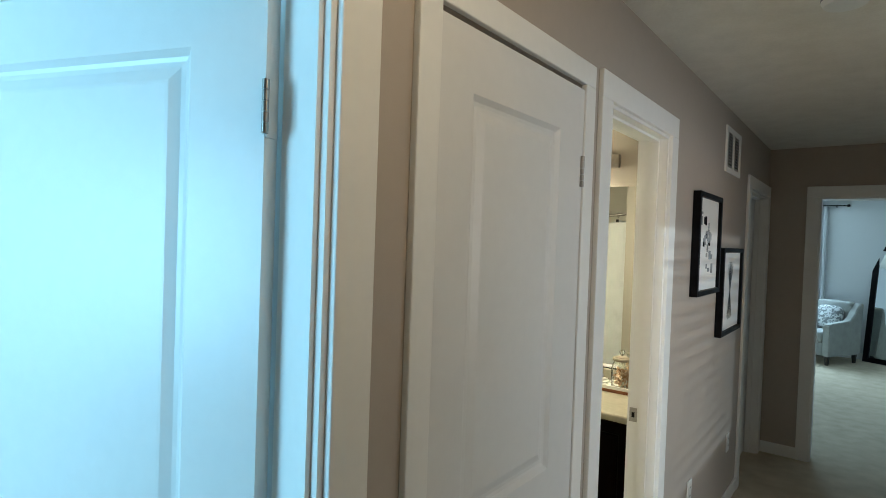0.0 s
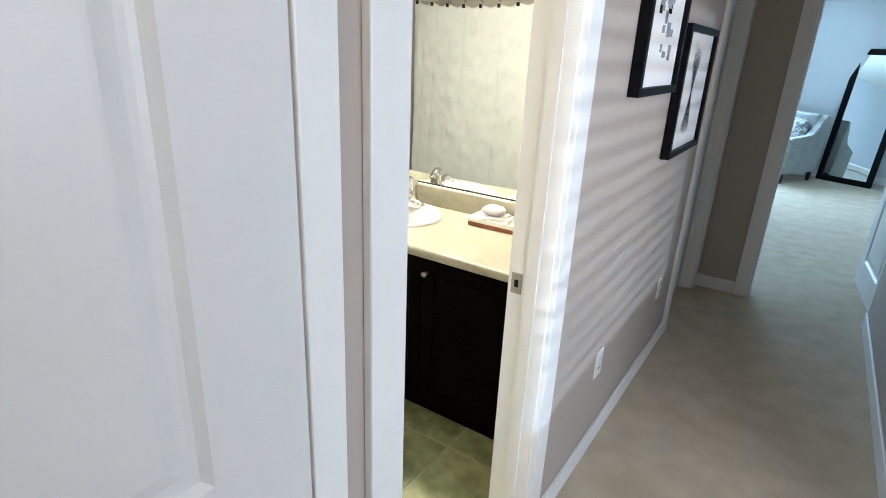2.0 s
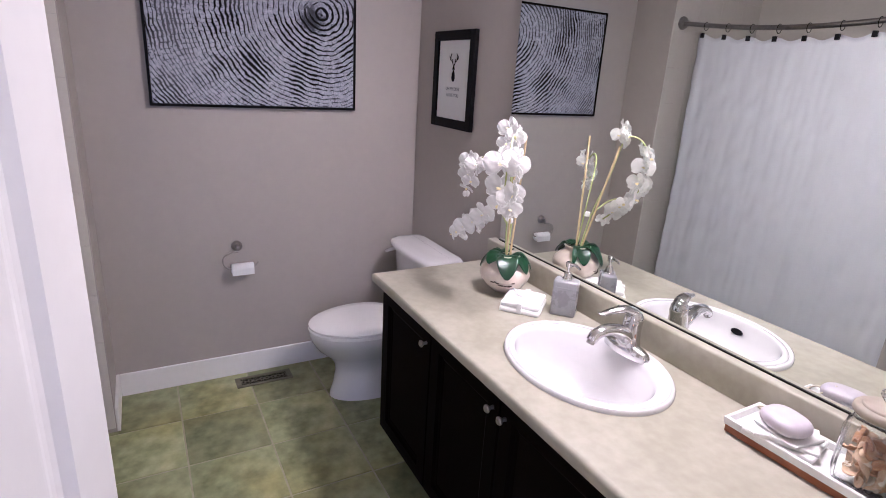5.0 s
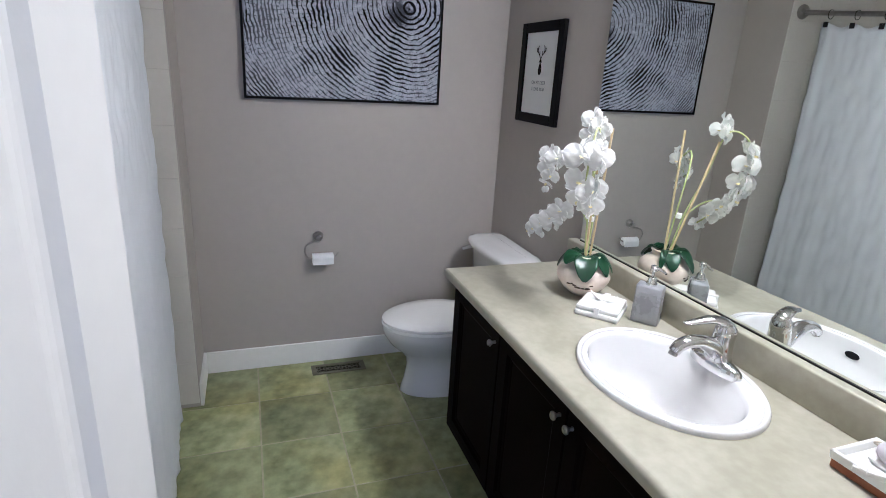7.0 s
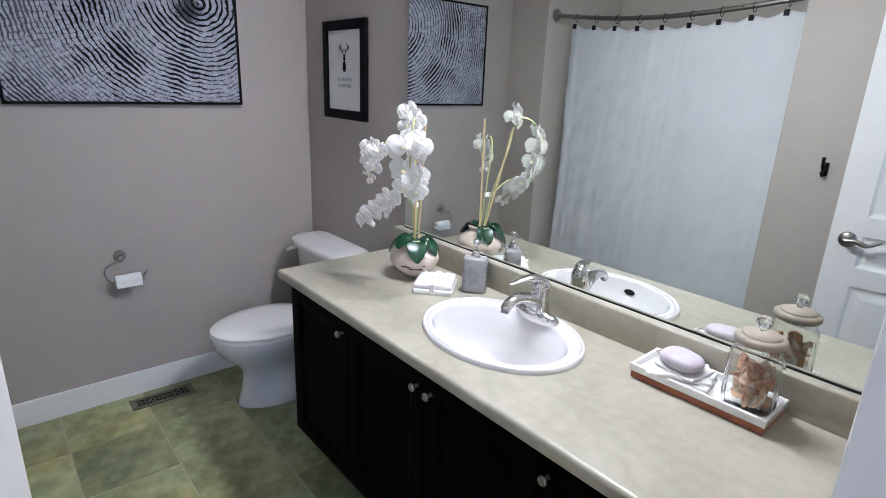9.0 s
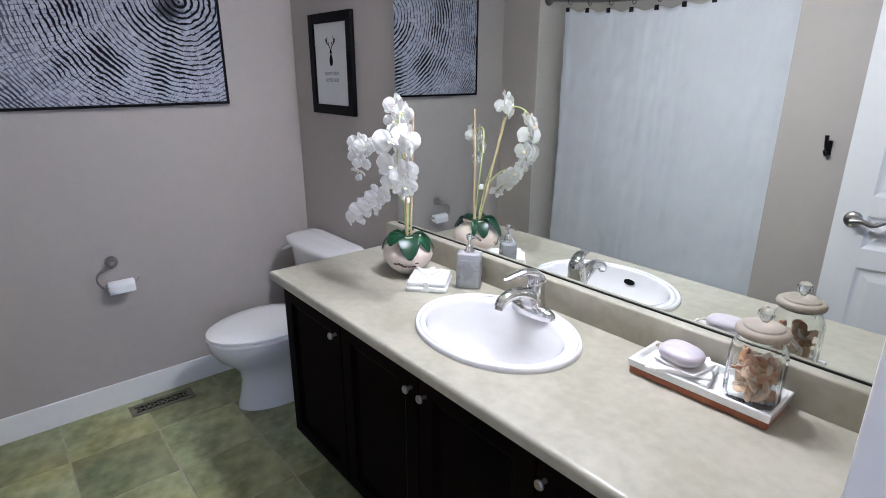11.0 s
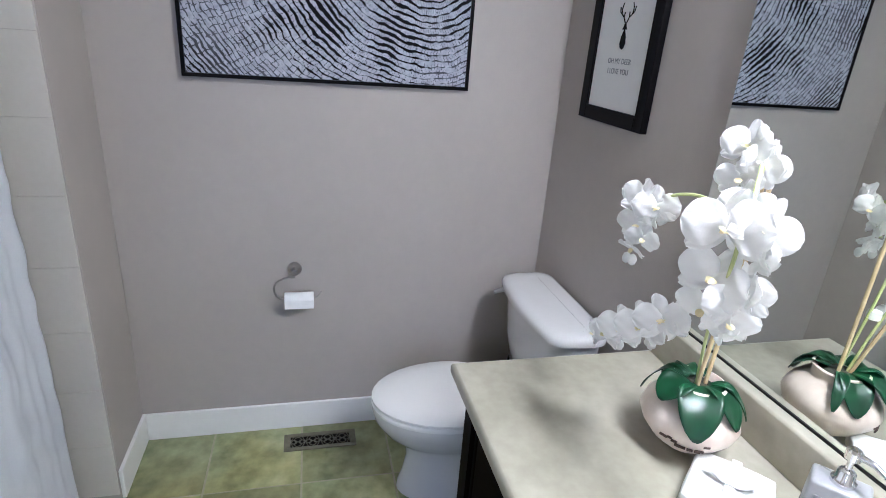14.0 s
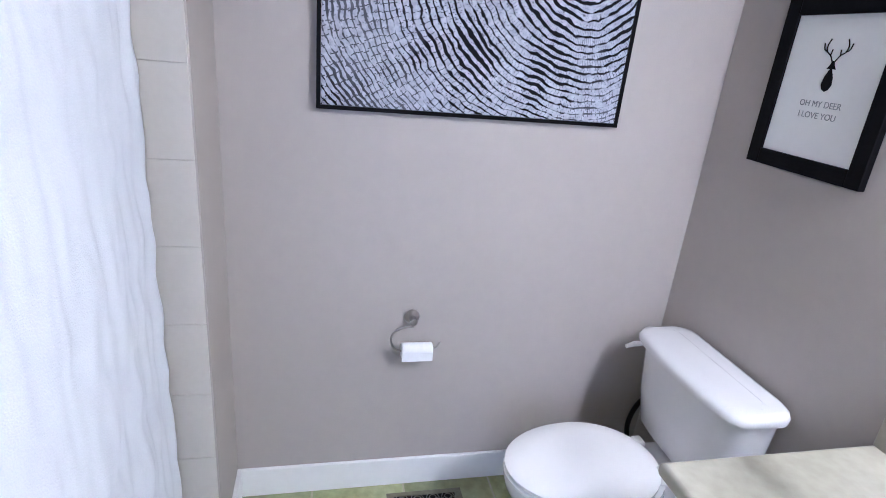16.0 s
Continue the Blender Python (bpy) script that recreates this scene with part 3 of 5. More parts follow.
bmesh.ops.transform(bm, matrix=Matrix.Translation((0.0, -0.1695, -0.030)) @ Matrix.Rotation(radians(-78), 4, "X"), verts=bm.verts)
part("overflow_shade", bm, ink_shade_mat, sink, "black disc painting the shade in the overflow slot")

# tap
tap = thing("faucet", pose(-1.318, 3.047, CZ + 0.013), "chrome single-lever bathroom faucet on the sink deck", "faucet")


def limb(pts, widths, heights, n=6, seg=18):
    """A tapered limb with an oval section that follows a curve."""
    path_ = smooth_path(pts, n)
    bm = bmesh.new()
    tube(bm, path_, 1.0, seg)
    bm.verts.ensure_lookup_table()
    m_ = len(path_) - 1
    for i, c in enumerate(path_):
        u = i / m_ * (len(widths) - 1)
        k = min(int(u), len(widths) - 2)
        w_, h_ = widths[k] + (widths[k + 1] - widths[k]) * (u - k), heights[k] + (heights[k + 1] - heights[k]) * (u - k)
        for v in bm.verts[i * seg:(i + 1) * seg]:
            d = v.co - c
            v.co = c + Vector((d.x * w_, d.y * h_, d.z * h_))
    return bm


bm = bmesh.new()
lathe(bm, [(0.0, -0.006), (1.0, -0.006), (1.0, 0.006), (0.95, 0.014), (0.82, 0.020), (0.6, 0.025), (0.35, 0.030), (0.0, 0.032)], 40, sx=0.083, sy=0.029)
part("base_plate", bm, chrome, tap, smooth=60)
part("valve_body", limb([(0, 0.002, 0.012), (0, 0.004, 0.045), (0, 0.007, 0.078), (0, 0.010, 0.098)], [0.044, 0.032, 0.028, 0.026], [0.028, 0.028, 0.027, 0.025], 5, 26), chrome, tap, smooth=60)
part("spout", limb([(0, 0.0, 0.036), (0, -0.030, 0.060), (-0.002, -0.068, 0.076), (-0.003, -0.104, 0.078), (-0.004, -0.130, 0.068), (-0.004, -0.142, 0.054)], [0.027, 0.025, 0.022, 0.020, 0.018, 0.0165], [0.027, 0.023, 0.0175, 0.015, 0.014, 0.0135]), chrome, tap, smooth=60)
part("aerator", tube(bmesh.new(), [(-0.004, -0.1405, 0.056), (-0.004, -0.144, 0.046)], 0.0115, 16), nickel, tap, "dark aerator ring", smooth=40)
part("lever_hub", lathe(bmesh.new(), [(0.0265, 0.080), (0.0275, 0.092), (0.0260, 0.106), (0.0195, 0.118), (0.009, 0.124), (0, 0.125)], 26, cy=0.010), chrome, tap, smooth=60)
part("lever", limb([(0.002, 0.022, 0.096), (-0.003, 0.006, 0.118), (-0.012, -0.028, 0.128), (-0.022, -0.060, 0.122), (-0.031, -0.084, 0.115), (-0.036, -0.096, 0.116)], [0.020, 0.022, 0.018, 0.014, 0.010, 0.005], [0.014, 0.014, 0.010, 0.007, 0.005, 0.0025]), chrome, tap, smooth=60)
part("lift_rod", tube(bmesh.new(), [(0.004, 0.026, 0.02), (0.004, 0.030, 0.066)], 0.0022, 8), chrome, tap, smooth=True)
part("lift_knob", lathe(bmesh.new(), [(0, 0.062), (0.0045, 0.065), (0.0055, 0.071), (0.0035, 0.076), (0, 0.077)], 12, cx=0.004, cy=0.030), chrome, tap, smooth=True)

# mirror
mirror = thing("wall_mirror", pose(0, 0, 0), "large frameless mirror above the vanity backsplash", "mirror")
part("glass", nb(-2.147, -0.42, BY - 0.013, BY - 0.008, 0.897, 1.98, bevel=0.0015), mirror_mat, mirror)
part("backing", nb(-2.143, -0.424, BY - 0.008, BY - 0.001, 0.9, 1.977), grey_ink, mirror, "grey backing board")
part("bottom_channel", nb(-2.147, -0.42, BY - 0.015, BY - 0.001, 0.8922, 0.8967), black_metal, mirror, "dark mirror edge channel")
# vanity light above it
bar = thing("vanity_light", pose(0, 0, 0), "three-bulb vanity light bar above the mirror", "light fixture")
part("back_bar", nb(-1.78, -0.80, BY - 0.035, BY - 0.001, 2.09, 2.17, bevel=0.008), nickel, bar, smooth=True)
for lx in LAMPS_X:
    bm = tube(bmesh.new(), [(lx, BY - 0.03, 2.13), (lx, LAMP_Y + 0.01, 2.15), (lx, LAMP_Y, 2.165)], 0.012, 10)
    part("arm", bm, nickel, bar, smooth=True)
    bm = lathe(bmesh.new(), [(0.0, 2.175), (0.026, 2.172), (0.028, 2.160)], 20, cx=lx, cy=LAMP_Y)
    part("socket", bm, nickel, bar, smooth=True)

# ---- toilet ----
toilet = thing("toilet", pose(-2.632, 0, 0), "white two-piece porcelain toilet with closed lid", "toilet")


def rounded_rect(x0, x1, y0, y1, r, n=6):
    pts = []
    for cx, cy, a0 in ((x1 - r, y1 - r, 0), (x0 + r, y1 - r, 90), (x0 + r, y0 + r, 180), (x1 - r, y0 + r, 270)):
        for k in range(n + 1):
            a = radians(a0 + 90 * k / n)
            pts.append((cx + r * math.cos(a), cy + r * math.sin(a)))
    return pts


def loft(bm, sections, cap=True):
    """Skin outlines given as lists of (x, y) with their heights."""
    rings = [[bm.verts.new((x, y, z)) for x, y in pts] for pts, z in sections]
    n = len(rings[0])
    for a, b in zip(rings, rings[1:]):
        for i in range(n):
            bm.faces.new((a[i], a[(i + 1) % n], b[(i + 1) % n], b[i]))
    if cap:
        bm.faces.new(rings[0][::-1])
        bm.faces.new(rings[-1])
    return bm


def egg(cx, cy, a, front, back, n=40):
    """An oval longer to the front (-y)."""
    return [(cx + a * math.cos(2 * math.pi * i / n), cy + (back if math.sin(2 * math.pi * i / n) > 0 else front) * math.sin(2 * math.pi * i / n)) for i in range(n)]


def dense(pts, n=4):
    out = []
    for i, p in enumerate(pts):
        q = pts[(i + 1) % len(pts)]
        steps = n if i % 7 == 6 else 1
        out += [(p[0] + (q[0] - p[0]) * k / steps, p[1] + (q[1] - p[1]) * k / steps) for k in range(steps)]
    return out


def tank_outline(grow, bow=0.03):
    pts = dense(rounded_rect(-0.236 - grow, 0.236 + grow, 2.983 - grow, 3.147 + grow * 0.3, 0.05, 6), 10)
    return [(x, y - (bow * (1 - (x / (0.236 + grow)) ** 2) if y < 3.06 else 0)) for x, y in pts]


bm = bmesh.new()
loft(bm, [(tank_outline(-0.045, 0.015), 0.375), (tank_outline(-0.03, 0.02), 0.40), (tank_outline(-0.015), 0.52), (tank_outline(-0.004), 0.683)])
part("tank", bm, porcelain, toilet, smooth=50)
bm = bmesh.new()
loft(bm, [(tank_outline(0.002), 0.680), (tank_outline(0.014), 0.686), (tank_outline(0.016), 0.702), (tank_outline(0.010), 0.713), (tank_outline(-0.008), 0.720), (tank_outline(-0.05), 0.724)])
part("tank_lid", bm, porcelain, toilet, smooth=50)
bm = bmesh.new()
loft(bm, [(egg(0, 2.80, 0.116, 0.232, 0.25), 0.0), (egg(0, 2.80, 0.115, 0.230, 0.25), 0.018), (egg(0, 2.80, 0.100, 0.214, 0.25), 0.07), (egg(0, 2.80, 0.093, 0.203, 0.25), 0.14), (egg(0, 2.795, 0.096, 0.205, 0.25), 0.185), (egg(0, 2.78, 0.116, 0.222, 0.255), 0.22), (egg(0, 2.76, 0.147, 0.248, 0.26), 0.262), (egg(0, 2.748, 0.172, 0.266, 0.25), 0.31), (egg(0, 2.745, 0.181, 0.272, 0.24), 0.345), (egg(0, 2.745, 0.178, 0.267, 0.24), 0.358)])
part("bowl", bm, porcelain, toilet, smooth=60)
bm = nb(-0.10, 0.10, 2.92, 3.13, 0.22, 0.372, bevel=0.03, seg=4)
part("tank_shelf", bm, porcelain, toilet, smooth=50)
bm = bmesh.new()
loft(bm, [(egg(0, 2.742, 0.176, 0.262, 0.205), 0.356), (egg(0, 2.742, 0.183, 0.271, 0.21), 0.360), (egg(0, 2.742, 0.184, 0.273, 0.21), 0.370), (egg(0, 2.742, 0.180, 0.268, 0.206), 0.375)])
part("seat", bm, seat_mat, toilet, "white plastic seat ring", smooth=50)
bm = bmesh.new()
loft(bm, [(egg(0, 2.744, 0.176, 0.264, 0.205), 0.377), (egg(0, 2.744, 0.184, 0.273, 0.212), 0.380), (egg(0, 2.744, 0.184, 0.273, 0.212), 0.389), (egg(0, 2.744, 0.174, 0.260, 0.203), 0.396), (egg(0, 2.744, 0.13, 0.20, 0.16), 0.400), (egg(0, 2.744, 0.05, 0.08, 0.06), 0.402)])
part("lid", bm, seat_mat, toilet, "closed white plastic lid", smooth=50)
for hx in (-0.07, 0.07):
    part("lid_hinge", nb(hx - 0.022, hx + 0.022, 2.928, 2.962, 0.356, 0.398, bevel=0.008, seg=3), seat_mat, toilet, smooth=50)
bm = bmesh.new()
tube(bm, [(-0.232, 3.02, 0.64), (-0.255, 3.015, 0.642), (-0.264, 2.985, 0.636), (-0.262, 2.955, 0.628)], [0.008, 0.009, 0.010, 0.007], 10)
part("flush_lever", bm, seat_mat, toilet, "white flush lever", smooth=True)
# supply valve and hose
valve = thing("water_supply_hose", pose(-2.93, 3.1, 0), "dark braided water supply hose behind the toilet", "hose")
bm = tube(bmesh.new(), smooth_path([(0.03, 0.06, 0.15), (0.02, -0.01, 0.16), (-0.01, -0.03, 0.26), (0.03, -0.02, 0.40), (0.12, 0.0, 0.42)], 6), 0.010, 10)
part("hose", bm, black_metal, valve, smooth=True)
part("valve", lathe(bmesh.new(), [(0, 0.12), (0.018, 0.12), (0.018, 0.18), (0, 0.18)], 14, cx=0.02, cy=0.05), chrome, valve, smooth=True)


# ---- pictures ----
def framed(name, m, w, h, border, depth, label, art, category="picture"):
    """A picture frame in the x-z plane facing -y, its lower left corner at the origin."""
    root = thing(name, m, label, category)
    for nm, a in (("frame_side", (0, border, 0, h)), ("frame_side", (w - border, w, 0, h)), ("frame_rail", (border, w - border, 0, border)), ("frame_rail", (border, w - border, h - border, h))):
        part(nm, nb(a[0], a[1], -depth, 0, a[2], a[3], bevel=0.002), black_frame, root)
    part("paper", nb(border - 0.002, w - border + 0.002, -depth * 0.55, -0.001, border - 0.002, h - border + 0.002), paper_mat, root, "white printed sheet")
    return root


def words(text, size, m, parent, material, name="lettering"):
    cu = bpy.data.curves.new("text", "FONT")
    cu.body, cu.size, cu.align_x, cu.extrude = text, size, "CENTER", 0.0004
    tmp = bpy.data.objects.new("text", cu)
    scene.collection.objects.link(tmp)
    me = bpy.data.meshes.new_from_object(tmp.evaluated_get(bpy.context.evaluated_depsgraph_get()))
    bpy.data.objects.remove(tmp)
    me.transform(m)
    me.materials.clear()
    me.materials.append(material)
    ob = new(name, me)
    ob.parent = parent
    return ob


UP = Matrix.Rotation(radians(90), 4, "X")
deer = framed("deer_print", pose(-2.812, BY - 0.001, 1.303), 0.368, 0.430, 0.042, 0.02, "black framed print of a stag with lettering", None)
py = -0.0122
bm = bmesh.new()
for pts in ([(0.182, 0.265), (0.171, 0.243), (0.168, 0.225), (0.174, 0.213), (0.184, 0.208), (0.194, 0.213), (0.200, 0.225), (0.197, 0.243), (0.186, 0.265), (0.184, 0.272)],
            [(0.170, 0.262), (0.180, 0.262), (0.184, 0.268), (0.188, 0.262), (0.198, 0.262), (0.192, 0.270), (0.188, 0.281), (0.180, 0.281), (0.176, 0.270)]):
    bm.faces.new([bm.verts.new((x, py, z)) for x, z in pts])
part("stag_head", bm, ink_shade_mat, deer, "black stag head silhouette")
bm = bmesh.new()
for s in (-1, 1):
    for pts in ([(0.004, 0.280), (0.014, 0.294), (0.026, 0.302), (0.030, 0.316), (0.024, 0.332)], [(0.026, 0.302), (0.036, 0.308), (0.040, 0.322)], [(0.014, 0.294), (0.012, 0.308)]):
        tube(bm, smooth_path([(0.184 + s * x, py, z) for x, z in pts], 4), 0.0016, 5)
part("antlers", bm, ink_shade_mat, deer)
words("OH MY DEER", 0.0215, Matrix.Translation((0.184, py, 0.170)) @ UP, deer, grey_ink)
words("I LOVE YOU", 0.0215, Matrix.Translation((0.184, py, 0.142)) @ UP, deer, grey_ink)


def ring_material():
    """Weathered end grain: wavy rings round a heart, radial checks and dark blotches."""
    m = bpy.data.materials.new("end grain print")
    m.use_nodes = True
    n, l = m.node_tree.nodes, m.node_tree.links
    b = n["Principled BSDF"]
    b.inputs["Roughness"].default_value = 0.7
    b.inputs["Specular IOR Level"].default_value = 0.12

    def node(kind, **k):
        x = n.new(kind)
        for a, v in k.items():
            x.inputs[a].default_value = v
        return x

    def math_(op, a, b_=None, c=None):
        x = n.new("ShaderNodeMath")
        x.operation = op
        for i, v in enumerate((a, b_, c)):
            if v is None:
                continue
            if isinstance(v, (int, float)):
                x.inputs[i].default_value = v
            else:
                l.new(v, x.inputs[i])
        return x.outputs[0]
    co = n.new("ShaderNodeTexCoord").outputs["Object"]
    sep = n.new("ShaderNodeSeparateXYZ")
    l.new(co, sep.inputs[0])
    y, z = sep.outputs["X"], sep.outputs["Z"]
    warp = node("ShaderNodeTexNoise", Scale=3.0, Detail=2.0)
    l.new(co, warp.inputs["Vector"])
    warp2 = node("ShaderNodeTexNoise", Scale=26.0, Detail=3.0)
    l.new(co, warp2.inputs["Vector"])
    r = math_("SQRT", math_("ADD", math_("MULTIPLY", y, y), math_("MULTIPLY", math_("MULTIPLY", z, z), 1.2)))
    rw = math_("ADD", r, math_("ADD", math_("MULTIPLY", math_("SUBTRACT", warp.outputs["Fac"], 0.5), 0.085), math_("MULTIPLY", math_("SUBTRACT", warp2.outputs["Fac"], 0.5), 0.022)))
    phase = math_("ADD", math_("MULTIPLY", rw, 250.0), math_("MULTIPLY", math_("MULTIPLY", rw, rw), 95.0))
    ring = math_("ADD", math_("MULTIPLY", math_("SINE", phase), 0.5), 0.5)
    ang = math_("ARCTAN2", z, y)
    # short radial checks, shifted from ring to ring
    step = math_("FLOOR", math_("DIVIDE", math_("ADD", phase, 1.571), 6.2832))
    shift = n.new("ShaderNodeTexWhiteNoise")
    shift.noise_dimensions = "1D"
    l.new(step, shift.inputs["W"])
    wob = math_("MULTIPLY", math_("SUBTRACT", warp2.outputs["Fac"], 0.5), 0.5)
    arc = math_("ADD", math_("ADD", math_("MULTIPLY", ang, 31.0), math_("MULTIPLY", shift.outputs["Value"], 0.55)), wob)
    tick = math_("LESS_THAN", math_("ABSOLUTE", math_("SUBTRACT", math_("FRACT", arc), 0.5)), 0.06)
    patch = node("ShaderNodeTexNoise", Scale=55.0, Detail=6.0)
    l.new(co, patch.inputs["Vector"])
    tick = math_("MULTIPLY", tick, math_("GREATER_THAN", patch.outputs["Fac"], 0.44))
    blotch = node("ShaderNodeTexNoise", Scale=6.0, Detail=5.0)
    l.new(co, blotch.inputs["Vector"])
    bl = n.new("ShaderNodeMapRange")
    bl.inputs["From Min"].default_value, bl.inputs["From Max"].default_value = 0.44, 0.68
    l.new(blotch.outputs["Fac"], bl.inputs["Value"])
    # dark ring lines, broken by the grain and heavier in the blotches
    line = n.new("ShaderNodeMapRange")
    line.inputs["From Min"].default_value, line.inputs["From Max"].default_value = 0.80, 0.97
    broken = math_("MULTIPLY", math_("SUBTRACT", patch.outputs["Fac"], 0.5), 0.95)
    l.new(math_("ADD", math_("ADD", ring, broken), math_("MULTIPLY", bl.outputs["Result"], 0.60)), line.inputs["Value"])
    # worn parts where the rings fade
    worn = node("ShaderNodeTexNoise", Scale=2.6, Detail=3.0)
    l.new(co, worn.inputs["Vector"])
    wr = n.new("ShaderNodeMapRange")
    wr.inputs["From Min"].default_value, wr.inputs["From Max"].default_value = 0.36, 0.50
    wr.inputs["To Min"].default_value = 0.72
    l.new(worn.outputs["Fac"], wr.inputs["Value"])
    speck = node("ShaderNodeTexNoise", Scale=95.0, Detail=4.0)
    l.new(co, speck.inputs["Vector"])
    sp = n.new("ShaderNodeMapRange")
    sp.inputs["From Min"].default_value, sp.inputs["From Max"].default_value = 0.62, 0.70
    l.new(speck.outputs["Fac"], sp.inputs["Value"])
    dark = math_("MULTIPLY", line.outputs["Result"], wr.outputs["Result"])
    dark = math_("MAXIMUM", dark, math_("MAXIMUM", math_("MULTIPLY", tick, 0.8), math_("MULTIPLY", sp.outputs["Result"], 0.8)))
    # rotten heart beside the centre
    heart = math_("SQRT", math_("ADD", math_("POWER", math_("ADD", y, 0.05), 2.0), math_("POWER", math_("ADD", z, 0.02), 2.0)))
    rot = n.new("ShaderNodeMapRange")
    rot.inputs["From Min"].default_value, rot.inputs["From Max"].default_value = 0.075, 0.03
    l.new(math_("ADD", heart, math_("MULTIPLY", math_("SUBTRACT", patch.outputs["Fac"], 0.5), 0.16)), rot.inputs["Value"])
    dark = math_("MAXIMUM", dark, math_("MULTIPLY", rot.outputs["Result"], 0.85))
    grain = node("ShaderNodeTexNoise", Scale=70.0, Detail=6.0)
    l.new(co, grain.inputs["Vector"])
    light = n.new("ShaderNodeMix")
    light.data_type = "RGBA"
    light.inputs[6].default_value, light.inputs[7].default_value = (0.17, 0.175, 0.21, 1), (0.58, 0.59, 0.67, 1)
    l.new(grain.outputs["Fac"], light.inputs[0])
    mix = n.new("ShaderNodeMix")
    mix.data_type = "RGBA"
    mix.inputs[7].default_value = (0.004, 0.004, 0.006, 1)
    l.new(light.outputs[2], mix.inputs[6])
    l.new(math_("MINIMUM", dark, 1.0), mix.inputs[0])
    l.new(mix.outputs[2], b.inputs["Base Color"])
    return m


art = thing("wood_grain_canvas", pose(BX + 0.0, 2.65, 1.767, 0, 0, 90), "large black-edged canvas print of weathered tree rings", "canvas art")
ax0, ax1, az0, az1 = 1.914 - 2.65, 2.813 - 2.65, 1.346 - 1.767, 1.946 - 1.767
part("canvas", nb(ax0 + 0.012, ax1 - 0.012, -0.024, -0.002, az0 + 0.012, az1 - 0.012), ring_material(), art, "grey printed tree rings")
for a in ((ax0, ax0 + 0.011, az0, az1), (ax1 - 0.011, ax1, az0, az1), (ax0 + 0.011, ax1 - 0.011, az0, az0 + 0.011), (ax0 + 0.011, ax1 - 0.011, az1 - 0.011, az1)):
    part("frame_strip", nb(a[0], a[1], -0.027, 0.0, a[2], a[3]), black_frame, art)

# ---- shower curtain ----
ROD_Z = 1.909


def rod_y(x):
    u = (x - TUB0) / (TUB1 - TUB0)
    return 1.585 + 0.035 * math.sin(math.pi * min(max(u, 0), 1))


def rod_z(x):
    """The bar hangs low in the middle."""
    u = (x - TUB0) / (TUB1 - TUB0)
    return ROD_Z - 0.052 * math.sin(math.pi * min(max(u, 0), 1))


rod = thing("curtain_rod", pose(0, 0, 0), "curved brushed nickel shower curtain rod", "curtain rod")
part("bar", tube(bmesh.new(), [(TUB0 + (TUB1 - TUB0) * k / 24, rod_y(TUB0 + (TUB1 - TUB0) * k / 24), rod_z(TUB0 + (TUB1 - TUB0) * k / 24)) for k in range(25)], 0.0125, 14), nickel, rod, smooth=True)
for ex, s in ((TUB0, 1), (TUB1, -1)):
    bm = lathe(bmesh.new(), [(0, 0.0), (0.036, 0.0), (0.038, 0.008), (0.032, 0.020), (0.018, 0.026), (0.0, 0.028)], 24)
    bmesh.ops.transform(bm, matrix=Matrix.Translation((ex, 1.585, ROD_Z)) @ Matrix.Rotation(radians(90 * s), 4, "Y"), verts=bm.verts)
    part("flange", bm, nickel, rod, smooth=True)

C0, C1, CB = -2.572, -1.302, 0.03
curtain = thing("shower_curtain", pose(0, 0, 0), "white crinkled linen shower curtain hanging closed", "shower curtain")
bm = bmesh.new()
NX, NZ = 150, 70
grid = []
hooks = [-2.54 + 0.1445 * k for k in range(9)]
for i in range(NX + 1):
    u = i / NX
    row = []
    for j in range(NZ + 1):
        v = j / NZ
        x = C0 + (C1 - C0) * u + 0.012 * math.sin(v * 5 + u * 9) * v + (0.004 * v * (u - 0.1) if u > 0.1 else 0)
        top = rod_z(x) - 0.046
        z = top + (CB - top) * v
        k = ((x + 2.54) / 0.1445) % 1.0
        sag = 0.018 * (1 - v) ** 6 * (0.5 - 0.5 * math.cos(2 * math.pi * k))
        fold = 0.020 * noise.noise((u * 5.0, v * 0.5, 1.0)) * (0.3 + 0.7 * v) + 0.012 * noise.noise((u * 15.0 + 0.6 * v, v * 0.8, 5.0)) * (0.4 + 0.6 * v) + 0.004 * noise.noise((u * 42.0 + 1.5 * v, v * 1.5, 9.0))
        crease = 0.009 * noise.noise((x * 9, z * 9, 3.0)) + 0.006 * noise.noise((x * 25, z * 14, 8.0))
        row.append(bm.verts.new((x, rod_y(x) + 0.004 + fold + crease, z - sag)))
    grid.append(row)
for i in range(NX):
    for j in range(NZ):
        bm.faces.new((grid[i][j], grid[i + 1][j], grid[i + 1][j + 1], grid[i][j + 1]))
cloth = part("cloth", bm, curtain_mat, curtain, smooth=80)
mod = cloth.modifiers.new("thickness", "SOLIDIFY")
mod.thickness = 0.0015
for hx in hooks:
    hy = rod_y(hx)
    ring = part("ring", tube(bmesh.new(), [(hx, hy + 0.019 * math.cos(a), rod_z(hx) - 0.006 + 0.022 * math.sin(a)) for a in [2 * math.pi * k / 14 for k in range(15)]], 0.0018, 6), black_metal, curtain, "dark metal curtain ring")
    part("hook_tab", nb(hx - 0.012, hx + 0.012, hy + 0.018, hy + 0.024, rod_z(hx) - 0.068, rod_z(hx) - 0.042, bevel=0.002), black_metal, curtain, "square black hook tab")

